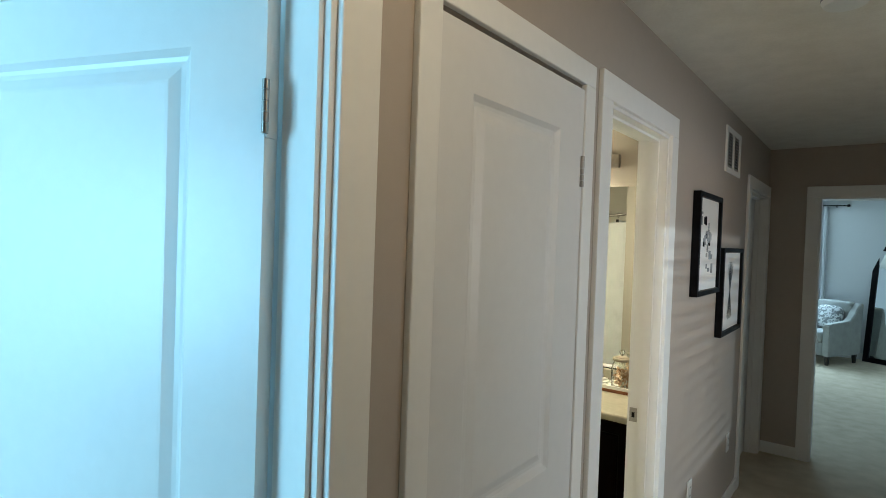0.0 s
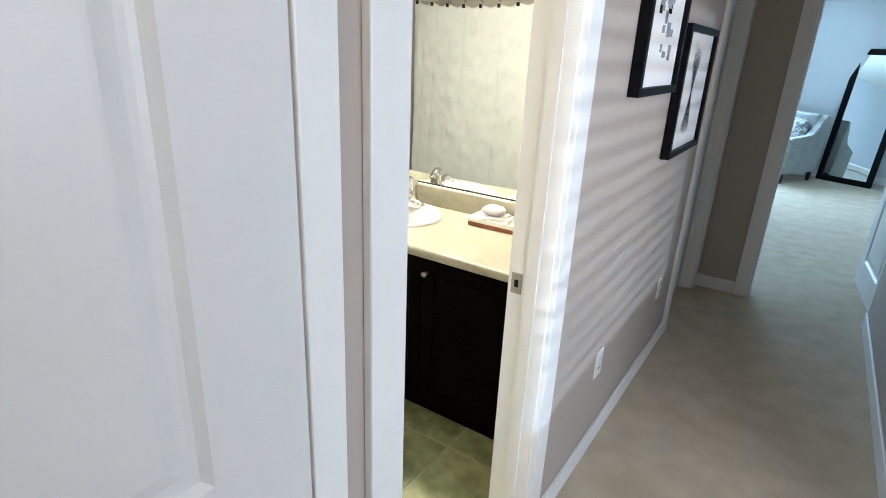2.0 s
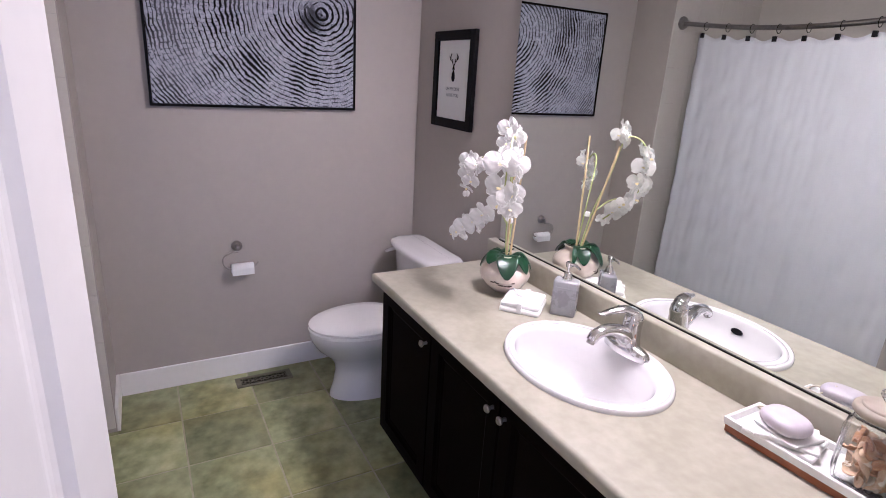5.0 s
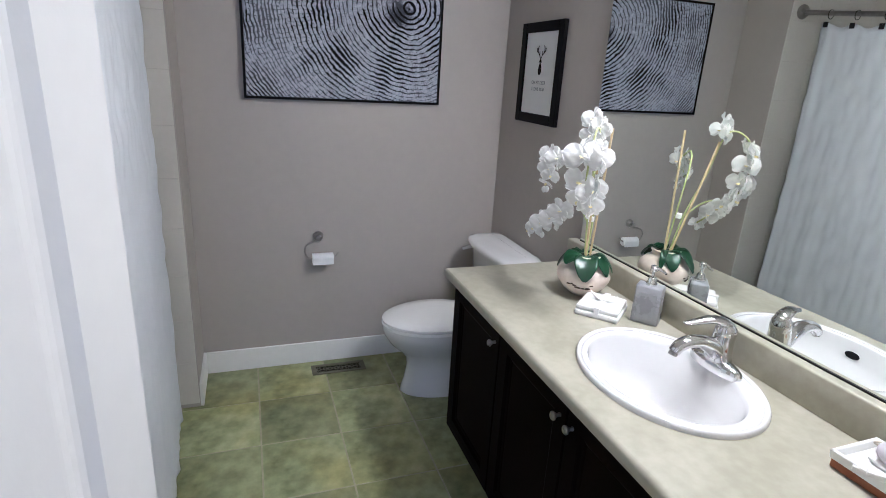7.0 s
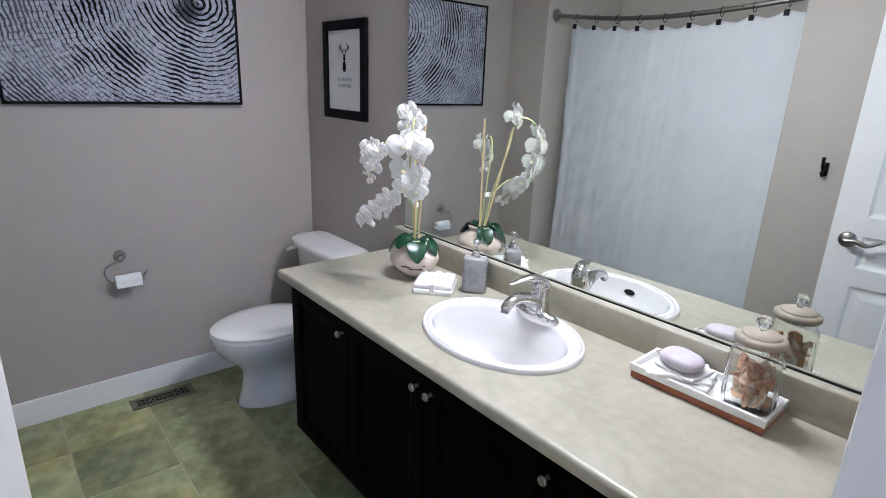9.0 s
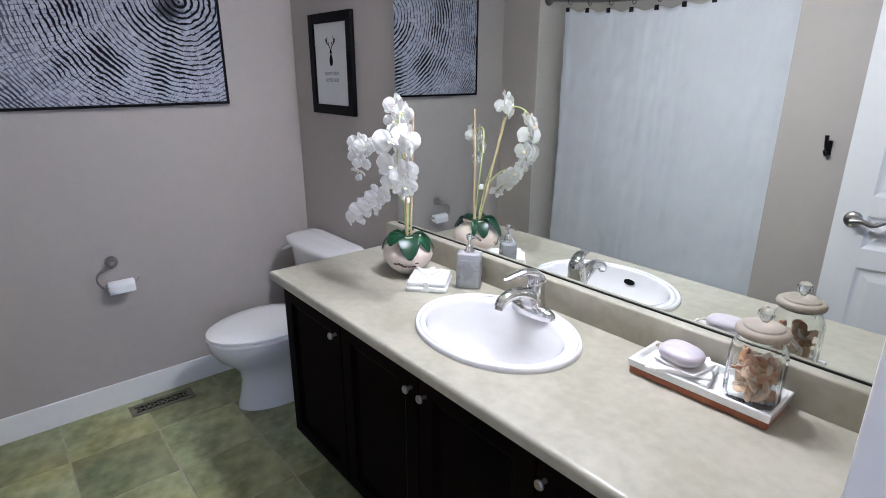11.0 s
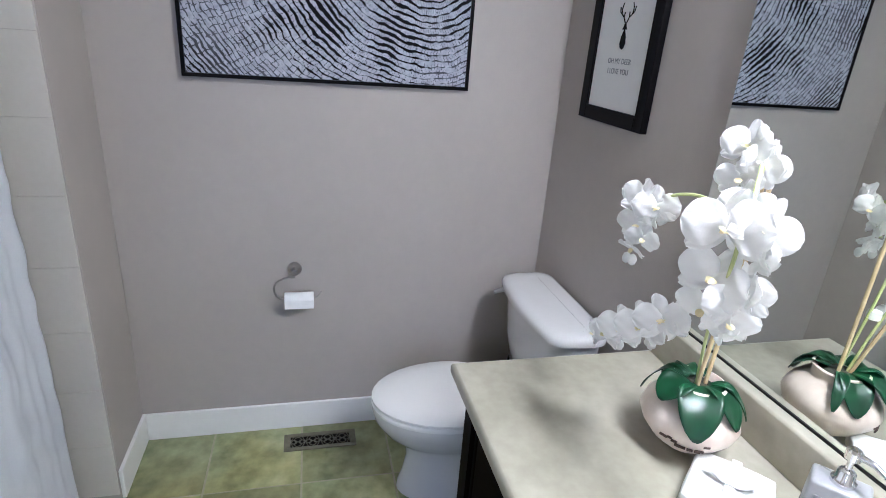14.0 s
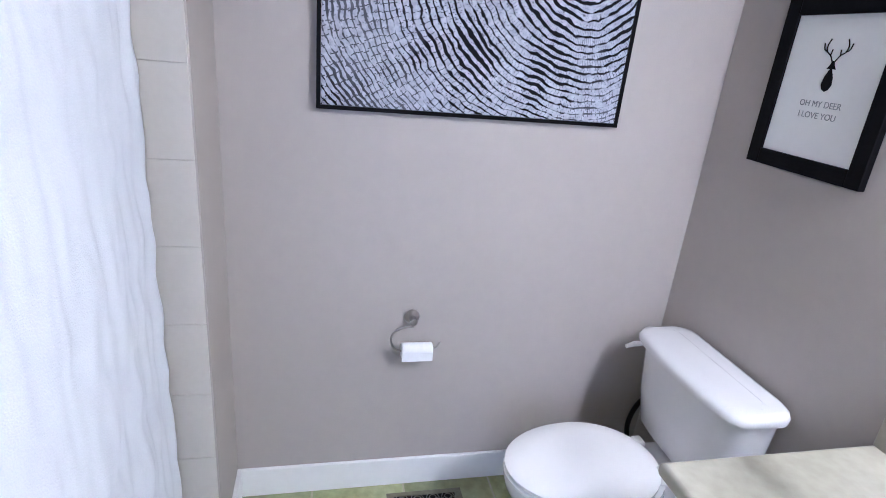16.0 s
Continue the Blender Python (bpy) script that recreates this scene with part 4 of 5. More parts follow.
# ---- bathroom: small fixtures ----
holder = thing("toilet_paper_holder", pose(BX, 2.226, 0.694), "brushed nickel open-arm paper holder on the wall", "paper holder")
bm = lathe(bmesh.new(), [(0, 0), (0.025, 0), (0.026, 0.005), (0.022, 0.014), (0.013, 0.020), (0.010, 0.040), (0.012, 0.046), (0, 0.050)], 24)
bmesh.ops.transform(bm, matrix=Matrix.Rotation(radians(90), 4, "Y"), verts=bm.verts)
part("wall_mount", bm, nickel, holder, smooth=True)
bm = tube(bmesh.new(), smooth_path([(0.042, 0.002, -0.018), (0.044, -0.030, -0.020), (0.046, -0.062, -0.034), (0.048, -0.072, -0.062), (0.048, -0.058, -0.092), (0.048, -0.030, -0.103), (0.048, 0.02, -0.101), (0.048, 0.065, -0.097), (0.048, 0.078, -0.092), (0.048, 0.092, -0.074)], 5), 0.0038, 10)
part("arm", bm, nickel, holder, smooth=True)
roll = thing("toilet_paper_roll", pose(BX + 0.048, 2.241, 0.594), "small white toilet paper roll on the holder", "toilet paper")
bm = bmesh.new()
prof = [(0.0085, -0.051), (0.0235, -0.051), (0.025, -0.0495), (0.025, 0.0495), (0.0235, 0.051), (0.0085, 0.051), (0.0085, -0.051)]
lathe(bm, prof, 32)
bmesh.ops.transform(bm, matrix=Matrix.Rotation(radians(90), 4, "X"), verts=bm.verts)
part("paper", bm, tissue, roll, smooth=50)
bm = nb(0.0237, 0.0255, -0.0505, 0.0505, -0.028, 0.004)
part("loose_sheet", bm, tissue, roll)

# floor register
vent_mat = mat("bronzed steel", (0.13, 0.12, 0.075), 0.45, 0.2, color2=(0.19, 0.175, 0.115), scale=30)
vent = thing("floor_register", pose(-2.909, 2.308, 0.0), "bronzed floor vent register with scroll grille", "floor vent")
VX, VY = 0.047, 0.137
bm = bmesh.new()
for a in ((-VX, -VX + 0.017, -VY, VY), (VX - 0.017, VX, -VY, VY), (-VX + 0.017, VX - 0.017, -VY, -VY + 0.024), (-VX + 0.017, VX - 0.017, VY - 0.024, VY)):
    box(bm, *a, 0.0, 0.006, bevel=0.0015)
part("rim", bm, vent_mat, vent)
# black sheet paints the shade below the open grille
part("recess_shade", nb(-VX + 0.016, VX - 0.016, -VY + 0.02, VY - 0.02, 0.0005, 0.0015), ink_shade_mat, vent)
for k in range(4):
    cy = -0.085 + 0.0567 * k
    bm = bmesh.new()
    for r, ox, oy in ((0.013, 0.012, 0), (0.013, -0.012, 0), (0.010, 0, 0.014), (0.010, 0, -0.014)):
        tube(bm, [(ox + r * math.cos(a), cy + oy + r * math.sin(a), 0.004) for a in [2 * math.pi * i / 16 for i in range(17)]], 0.0014, 5)
    part("scroll", bm, vent_mat, vent)
for k in range(5):
    cy = -0.1135 + 0.0567 * k
    bm = bmesh.new()
    for s in (-1, 1):
        tube(bm, [(-0.030, cy - s * 0.012, 0.004), (0.030, cy + s * 0.012, 0.004)], 0.0014, 5)
    part("cross_bar", bm, vent_mat, vent)

# robe hook on the wall by the door
hook = thing("robe_hook", pose(-1.082, STUB, 1.185), "black double robe hook on the painted wall", "wall hook")
part("plate", nb(-0.013, 0.013, 0, 0.006, -0.03, 0.03, bevel=0.002), black_metal, hook)
part("upper_prong", tube(bmesh.new(), smooth_path([(0, 0.005, 0.0), (0, 0.03, 0.0), (0, 0.045, 0.02), (0, 0.048, 0.055)], 5), [0.007, 0.006, 0.006, 0.008], 10), black_metal, hook, smooth=True)
part("lower_prong", tube(bmesh.new(), smooth_path([(0, 0.005, -0.015), (0, 0.022, -0.028), (0, 0.036, -0.022), (0, 0.040, -0.010)], 5), [0.006, 0.0055, 0.0055, 0.008], 10), black_metal, hook, smooth=True)

# alcove tiles along the visible end of the tub wall
for k in range(11):
    for j in range(4):
        bm = nb(TUB0, TUB0 + 0.004, STUB - 0.004 - 0.2 * (j + 1) + 0.001, STUB - 0.004 - 0.2 * j, 0.02 + 0.205 * k, 0.02 + 0.205 * k + 0.204, bevel=0.001)
        t_ = part("tile", bm, walltile_mat, bpy.data.objects["wall_alcove_west"])

# ---- things on the countertop ----
T = CZ + 0.0005
petal_mat = mat("white orchid petal", (0.88, 0.87, 0.83), 0.55, color2=(0.88, 0.87, 0.85), scale=30, bump=0.2, bump_scale=90, spec=0.2)
let_light_through(petal_mat, 0.34, (0.93, 0.93, 0.90))
lip_mat = mat("cream orchid lip", (0.84, 0.74, 0.42), 0.5)
stem_mat = mat("green stem", (0.40, 0.46, 0.16), 0.5, color2=(0.52, 0.55, 0.26), scale=25)
leaf_mat = mat("dark green leaf", (0.003, 0.030, 0.009), 0.36, color2=(0.007, 0.060, 0.018), scale=14, bump=0.2, bump_scale=60)
cane_mat = mat("bamboo stake", (0.55, 0.42, 0.22), 0.6, color2=(0.65, 0.52, 0.30), scale=30)
pot_mat = mat("crackled cream ceramic", (0.62, 0.52, 0.43), 0.35, color2=(0.74, 0.65, 0.56), scale=14, fine=60, bump=0.5, bump_scale=40)
chip_mat = mat("dark chipped glaze", (0.03, 0.018, 0.012), 0.6, color2=(0.10, 0.06, 0.04), scale=60)
moss_mat = mat("dark moss", (0.02, 0.022, 0.012), 0.95, color2=(0.05, 0.05, 0.03), scale=60, bump=1.0, bump_scale=120)

OX, OY = -1.857, 2.985
orchid = thing("potted_orchid", pose(OX, OY, T), "white artificial orchid in a cream ceramic pot", "potted plant")
bm = bmesh.new()
lathe(bm, [(0, 0.0), (0.028, 0.0), (0.036, 0.004), (0.064, 0.026), (0.084, 0.052), (0.090, 0.070), (0.084, 0.092), (0.066, 0.112), (0.050, 0.122), (0.047, 0.130), (0.051, 0.138), (0.052, 0.143), (0.047, 0.145), (0.043, 0.138), (0.042, 0.12), (0.0, 0.118)], 40)
for v in bm.verts:
    k = 1 + 0.02 * noise.noise((v.co.x * 30, v.co.y * 30, v.co.z * 40))
    v.co.x, v.co.y = v.co.x * k, v.co.y * k
pot = part("pot", bm, pot_mat, orchid, "crackled cream ceramic pot", smooth=70)
random.seed(5)
for k in range(9):
    a = radians(-66 + k * 6.5 + random.uniform(-3, 3))
    r, z = 0.0870, 0.054 + random.uniform(-0.007, 0.007)
    bm = nb(-random.uniform(0.003, 0.008), random.uniform(0.003, 0.008), -0.0015, 0.0015, -0.0022, 0.0022, bevel=0.0006)
    bmesh.ops.transform(bm, matrix=Matrix.Translation((r * math.cos(a), r * math.sin(a), z)) @ Matrix.Rotation(a + math.pi / 2, 4, "Z"), verts=bm.verts)
    part("glaze_chip", bm, chip_mat, pot)
part("moss", lathe(bmesh.new(), [(0.043, 0.128), (0.03, 0.137), (0.0, 0.141)], 20), moss_mat, orchid, smooth=True)


def blade(length, width, droop, lift, n=10, mcount=4, fold=0.25, blunt=0.75, wave=0.0):
    """A leaf or petal along +x with a folded middle that droops."""
    bm = bmesh.new()
    rows = []
    for i in range(n + 1):
        u = i / n
        wd = width * (math.sin(math.pi * min(1, u * 0.93 + 0.05)) ** blunt) if u < 1 else width * 0.22
        x, z = length * u * (1 - 0.25 * droop * u), lift * u - droop * length * u * u
        rows.append([bm.verts.new((x, wd * s / mcount / 2, z + fold * wd * (abs(s / mcount) ** 1.6) * 0.5 + wave * (s / mcount) * math.sin(9 * u + s))) for s in range(-mcount, mcount + 1)])
    for a, b in zip(rows, rows[1:]):
        for i in range(len(a) - 1):
            bm.faces.new((a[i], b[i], b[i + 1], a[i + 1]))
    return bm


for ang, ln, wd, dr, lf in ((-32, 0.108, 0.078, 0.84, 0.026), (-82, 0.082, 0.066, 0.66, 0.030), (-150, 0.110, 0.034, 0.95, 0.036), (176, 0.100, 0.050, 0.88, 0.030), (152, 0.086, 0.066, 0.78, 0.024), (22, 0.092, 0.060, 0.88, 0.026), (48, 0.100, 0.024, 0.98, 0.046)):
    bm = blade(ln, wd, dr, lf, 14, 5, 0.22, 0.5, 0.002)
    bmesh.ops.transform(bm, matrix=Matrix.Translation((0.018 * math.cos(radians(ang)), 0.018 * math.sin(radians(ang)), 0.143)) @ Matrix.Rotation(radians(ang), 4, "Z"), verts=bm.verts)
    lf_ = part("leaf", bm, leaf_mat, orchid, "glossy dark green leaf", smooth=80)
    lf_.modifiers.new("thick", "SOLIDIFY").thickness = 0.0015
def lean(x, y, z):
    """The sprays lean towards the room above the tie."""
    k = min(1.0, max(0.0, (z - 0.15) / 0.30))
    return x + 0.024 * k, y - 0.030 * k, z


part("stake", tube(bmesh.new(), [(0.004, 0.012, 0.12), (0.011, 0.026, 0.563)], 0.0038, 8), cane_mat, orchid, "bamboo stake", smooth=True)
part("stake", tube(bmesh.new(), [(0.008, -0.008, 0.12), lean(0.056, -0.030, 0.535)], 0.0038, 8), cane_mat, orchid, "bamboo stake", smooth=True)
STEMS = [
    [(0.004, -0.006, 0.12), (0.010, -0.016, 0.27), (0.034, -0.028, 0.42), (0.058, -0.040, 0.545), (0.078, -0.062, 0.572), (0.110, -0.092, 0.548), (0.128, -0.112, 0.480), (0.122, -0.112, 0.400), (0.104, -0.104, 0.345)],
    [(-0.004, 0.004, 0.12), (0.0, 0.012, 0.30), (-0.014, 0.006, 0.445), (-0.050, -0.022, 0.486), (-0.100, -0.052, 0.480), (-0.142, -0.070, 0.440), (-0.122, -0.092, 0.385)],
    [(0.006, -0.014, 0.262), (0.026, -0.060, 0.318), (0.038, -0.104, 0.330), (0.020, -0.140, 0.292), (-0.030, -0.160, 0.250), (-0.070, -0.172, 0.218)],
    [(0.058, -0.040, 0.545), (0.046, -0.046, 0.575), (0.040, -0.046, 0.595)],
]
part("tie_clip", lathe(bmesh.new(), [(0, 0.262), (0.012, 0.262), (0.013, 0.270), (0.012, 0.278), (0, 0.278)], 12, cx=0.012, cy=-0.012), petal_mat, orchid, "white plastic stem clip", smooth=True)
for st in STEMS:
    part("stem", tube(bmesh.new(), smooth_path([lean(*q) for q in st], 6), 0.0030, 7), stem_mat, orchid, "green flower stem", smooth=True)

petal_meshes = []
for ln, wd in ((0.053, 0.056), (0.050, 0.030), (0.017, 0.014)):
    bm = blade(ln, wd, 0.22 if wd > 0.05 else 0.14, 0.006, 12, 5, -0.20, 0.55, 0.0034 if wd > 0.02 else 0)
    for v in bm.verts:
        v.co.z += 0.0022 * noise.noise((v.co.x * 70, v.co.y * 70, ln * 90))
    me = bpy.data.meshes.new("petal")
    bm.to_mesh(me)
    bm.free()
    me.materials.append(lip_mat if ln < 0.02 else petal_mat)
    me.shade_smooth()
    petal_meshes.append(me)


def flower(x, y, z, facing, size, roll_):
    """An orchid bloom: two broad petals, three narrow sepals and a lip, facing a direction."""
    root = new("flower", None)
    root.empty_display_size = 0.01
    root.parent = orchid
    q = Vector(facing).normalized().to_track_quat("Z", "Y").to_matrix().to_4x4()
    root.matrix_local = Matrix.Translation((x, y, z)) @ q @ Matrix.Rotation(radians(roll_), 4, "Z") @ Matrix.Scale(size, 4)
    for kind, ang, tip in ((0, 8, 12), (0, 172, 12), (1, 90, 4), (1, 215, 2), (1, 325, 2), (2, 255, 55), (2, 285, 55)):
        p = new("petal", petal_meshes[kind])
        p.parent = root
        p.matrix_local = Matrix.Translation((0, 0, 0.004 if kind == 0 else (0.006 if kind == 2 else 0))) @ Matrix.Rotation(radians(ang + random.uniform(-8, 8)), 4, "Z") @ Matrix.Rotation(radians(-tip - random.uniform(0, 16)), 4, "Y")


random.seed(11)
BLOOMS = [
    # top
    (0.036, -0.052, 0.592, (0.35, -0.80, 0.25), 0.80), (0.058, -0.042, 0.568, (0.85, -0.40, 0.15), 0.74), (0.046, -0.062, 0.548, (0.55, -0.75, -0.2), 0.70),
    # large pair
    (0.108, -0.118, 0.492, (0.62, -0.74, 0.15), 1.20), (0.134, -0.090, 0.500, (0.90, -0.38, 0.15), 0.98), (0.106, -0.092, 0.520, (0.30, -0.80, 0.40), 0.80),
    # middle
    (0.108, -0.116, 0.416, (0.45, -0.85, 0.05), 1.10), (0.132, -0.098, 0.398, (0.85, -0.45, -0.10), 0.98),
    (0.088, -0.104, 0.352, (0.40, -0.85, -0.15), 0.92), (0.122, -0.090, 0.350, (0.85, -0.35, -0.15), 0.86), (0.100, -0.076, 0.330, (0.25, 0.80, -0.30), 0.70),
    # turned to the wall
    (0.132, -0.084, 0.470, (0.45, 0.80, 0.10), 0.92), (0.124, -0.086, 0.412, (0.30, 0.90, -0.05), 0.86), (0.050, -0.030, 0.572, (0.20, 0.90, 0.15), 0.74), (0.004, -0.138, 0.272, (0.30, 0.88, 0.0), 0.80), (0.036, -0.126, 0.300, (0.55, 0.70, 0.0), 0.78), (-0.142, -0.058, 0.440, (0.25, 0.90, 0.0), 0.74),
    # far group
    (-0.168, -0.066, 0.452, (0.25, -0.92, 0.15), 0.90), (-0.122, -0.066, 0.452, (0.62, -0.72, 0.10), 0.86), (-0.142, -0.084, 0.412, (0.40, -0.85, -0.15), 0.80), (-0.112, -0.092, 0.396, (0.75, -0.60, -0.25), 0.66), (-0.140, -0.090, 0.366, (0.10, -0.60, -0.75), 0.58),
    # low spray
    (0.044, -0.138, 0.312, (0.55, -0.80, 0.15), 0.92), (0.016, -0.152, 0.282, (0.45, -0.85, 0.15), 0.95), (-0.026, -0.160, 0.256, (0.45, -0.85, 0.10), 0.88), (-0.058, -0.170, 0.228, (0.35, -0.88, -0.05), 0.74), (-0.084, -0.176, 0.212, (-0.30, -0.80, -0.25), 0.55),
]
for bx, by, bz, fc, sz in BLOOMS:
    flower(*lean(bx, by, bz), fc, sz, random.uniform(-25, 25))
for bx, by, bz in ((-0.150, -0.094, 0.338), (-0.124, -0.098, 0.344), (0.052, -0.050, 0.612), (-0.044, -0.150, 0.205)):
    bm = lathe(bmesh.new(), [(0, -0.010), (0.006, -0.006), (0.0085, 0.002), (0.006, 0.010), (0, 0.014)], 10)
    bmesh.ops.translate(bm, vec=lean(bx, by, bz), verts=bm.verts)
    part("bud", bm, petal_mat, orchid, "closed white flower bud", smooth=True)

# soap dispenser
soap_mat = mat("grey glazed ceramic", (0.27, 0.27, 0.28), 0.28, color2=(0.33, 0.33, 0.34), scale=18, bump=0.1, bump_scale=60)
disp = thing("soap_dispenser", pose(-1.612, 3.060, T, 0, 0, 39), "square grey ceramic soap dispenser with chrome pump", "soap dispenser")
bm = nb(-0.041, 0.041, -0.027, 0.027, 0, 0.122, bevel=0.006, seg=3)
for v in bm.verts:
    k = 1 - 0.03 * (v.co.z / 0.122) ** 2
    v.co.x *= k
    v.co.y *= k
part("bottle", bm, soap_mat, disp, smooth=50)
for s in (-1, 1):
    bm = nb(-0.029, 0.029, s * 0.0275 - 0.001, s * 0.0275 + 0.001, 0.014, 0.100, bevel=0.0008)
    for v in bm.verts:
        v.co.y -= s * 0.0006 * (v.co.z / 0.122) ** 2
    part("raised_panel", bm, soap_mat, disp)
bm = lathe(bmesh.new(), [(0.017, 0.120), (0.0175, 0.128), (0.013, 0.133), (0.0125, 0.143), (0.009, 0.147), (0.0045, 0.149), (0.0045, 0.165), (0.011, 0.167), (0.0115, 0.180), (0.008, 0.184), (0, 0.185)], 24)
pump = part("pump", bm, chrome, disp, "chrome pump head", smooth=40)
part("nozzle", tube(bmesh.new(), smooth_path([(0, 0, 0.175), (0.022, -0.012, 0.178), (0.040, -0.024, 0.172)], 4), [0.006, 0.005, 0.0035], 10), chrome, pump, smooth=True)


# tied guest towel
def cushion(w, d, h, rough=1.0, seed=0):
    """A soft folded block."""
    bm = nb(-w / 2, w / 2, -d / 2, d / 2, 0, h, bevel=h * 0.3, seg=3)
    bmesh.ops.subdivide_edges(bm, edges=[e for e in bm.edges if e.calc_length() > 0.03], cuts=4, use_grid_fill=True)
    for v in bm.verts:
        k = noise.noise((v.co.x * 24 + seed, v.co.y * 24, v.co.z * 30))
        v.co.z += 0.003 * k * rough * (v.co.z / h)
        v.co.x += 0.002 * k * rough
        v.co.y += 0.002 * rough * noise.noise((v.co.y * 20, v.co.x * 24 + seed, 3.0))
    return bm


towel = thing("folded_towel", pose(-1.709, 2.966, T, 0, 0, 41), "folded white guest towel tied with a ribbon", "towel")
part("lower_fold", cushion(0.136, 0.146, 0.017, seed=1), cotton, towel, smooth=60)
bm = cushion(0.130, 0.139, 0.017, seed=4)
bmesh.ops.translate(bm, vec=(0.0, 0.002, 0.0165), verts=bm.verts)
part("upper_fold", bm, cotton, towel, smooth=60)
bm = nb(-0.009, 0.009, -0.073, 0.075, 0.0, 0.0375, bevel=0.002)
part("ribbon", bm, cotton, towel, "white tie ribbon")
for s in (-1, 1):
    bm = blade(0.038, 0.016, -0.5, 0.002, 6, 2, 0.2)
    bmesh.ops.transform(bm, matrix=Matrix.Translation((0, 0, 0.0375)) @ Matrix.Rotation(radians(90 + 80 * s), 4, "Z"), verts=bm.verts)
    o_ = part("bow_loop", bm, cotton, towel, smooth=60)
    o_.modifiers.new("thick", "SOLIDIFY").thickness = 0.002

# tray
tray_wood = mat("reddish bamboo", (0.20, 0.055, 0.018), 0.4, color2=(0.32, 0.11, 0.04), scale=12, fine=80)
tray_white = mat("white glazed ceramic", (0.80, 0.80, 0.78), 0.16, color2=(0.82, 0.82, 0.80), scale=4)
tray = thing("ceramic_tray", pose(-0.800, 3.049, T, 0, 0, 1), "long white ceramic tray on a reddish wood base", "tray")
part("wood_base", nb(-0.155, 0.155, -0.064, 0.064, 0, 0.018, bevel=0.002), tray_wood, tray, "reddish wood base")
bm = bmesh.new()
rings = [(0.157, 0.066, 0.0184), (0.159, 0.068, 0.036), (0.157, 0.066, 0.038), (0.153, 0.062, 0.038), (0.151, 0.060, 0.036), (0.148, 0.057, 0.022)]
loops = [[bm.verts.new((sx * a, sy * b, z)) for sx, sy in ((-1, -1), (1, -1), (1, 1), (-1, 1))] for a, b, z in rings]
for a, b in zip(loops, loops[1:]):
    for i in range(4):
        bm.faces.new((a[i], a[(i + 1) % 4], b[(i + 1) % 4], b[i]))
bm.faces.new(loops[0][::-1])
bm.faces.new(loops[-1])
part("dish", bm, tray_white, tray)
cloth_ = thing("wash_cloth", pose(-0.856, 3.040, T + 0.0225, 0, 0, 12), "folded white washcloth lying in the tray", "washcloth")
part("fold", cushion(0.140, 0.106, 0.013, 2.5, seed=7), cotton, cloth_, smooth=60)
bm = cushion(0.122, 0.102, 0.012, 2.5, seed=9)
bmesh.ops.transform(bm, matrix=Matrix.Translation((0.004, 0.002, 0.0128)) @ Matrix.Rotation(radians(17), 4, "Z"), verts=bm.verts)
part("fold", bm, cotton, cloth_, smooth=60)
bm = cushion(0.104, 0.088, 0.009, 3.0, seed=13)
bmesh.ops.transform(bm, matrix=Matrix.Translation((0.006, -0.002, 0.0245)) @ Matrix.Rotation(radians(-20), 4, "Z"), verts=bm.verts)
part("fold", bm, cotton, cloth_, smooth=60)
soap_bar_mat = mat("grey lilac soap", (0.46, 0.42, 0.46), 0.4, color2=(0.54, 0.50, 0.54), scale=20, bump=0.1)
soap = thing("soap_on_rope", pose(-0.856, 3.034, T + 0.0535, 4, 0, -10), "oval lilac grey soap bar with a cord loop", "soap bar")
bm = bmesh.new()
bmesh.ops.create_uvsphere(bm, u_segments=28, v_segments=16, radius=1)
for v in bm.verts:
    e = 0.75
    v.co = Vector((math.copysign(abs(v.co.x) ** e, v.co.x) * 0.051, math.copysign(abs(v.co.y) ** e, v.co.y) * 0.039, math.copysign(abs(v.co.z) ** 0.8, v.co.z) * 0.020 + 0.019))
part("bar", bm, soap_bar_mat, soap, smooth=80)
part("cord", tube(bmesh.new(), smooth_path([(-0.040, 0.004, 0.022), (-0.058, 0.0, 0.018), (-0.075, 0.006, 0.004), (-0.07, 0.022, -0.004), (-0.05, 0.032, 0.006), (-0.028, 0.024, 0.028), (-0.02, 0.010, 0.037), (-0.036, 0.0, 0.030)], 5), 0.0022, 7), mat("cotton cord", (0.62, 0.56, 0.44), 0.9), soap, "twisted cotton cord", smooth=True)

# shell jar
glass_mat = mat("clear glass", (0.95, 0.97, 0.95), 0.03, trans=1.0)
lid_mat = mat("grey beige painted lid", (0.25, 0.215, 0.165), 0.55, color2=(0.32, 0.275, 0.215), scale=20)
JX, JY, JZ = -0.702, 3.043, T + 0.0225
jar = thing("glass_jar", pose(JX, JY, JZ), "ribbed glass jar with a lid, filled with shells", "jar")
bm = bmesh.new()
outer = [(0.0, 0.0), (0.044, 0.0), (0.050, 0.005), (0.053, 0.02), (0.053, 0.112), (0.050, 0.129), (0.043, 0.142), (0.043, 0.154)]
inner = [(0.041, 0.154), (0.041, 0.143), (0.0475, 0.129), (0.0505, 0.112), (0.0505, 0.02), (0.047, 0.008), (0.0, 0.006)]
lathe(bm, [(r * 1.045, z) for r, z in outer + inner], 72)
for v in bm.verts:
    r = math.hypot(v.co.x, v.co.y)
    if r > 0.0538 and 0.012 < v.co.z < 0.12:
        k = 1 + 0.016 * math.cos(24 * math.atan2(v.co.y, v.co.x))
        v.co.x *= k
        v.co.y *= k
body = part("body", bm, glass_mat, jar, "clear ribbed glass", smooth=60)
body.visible_shadow = False
LIFT = 0.030
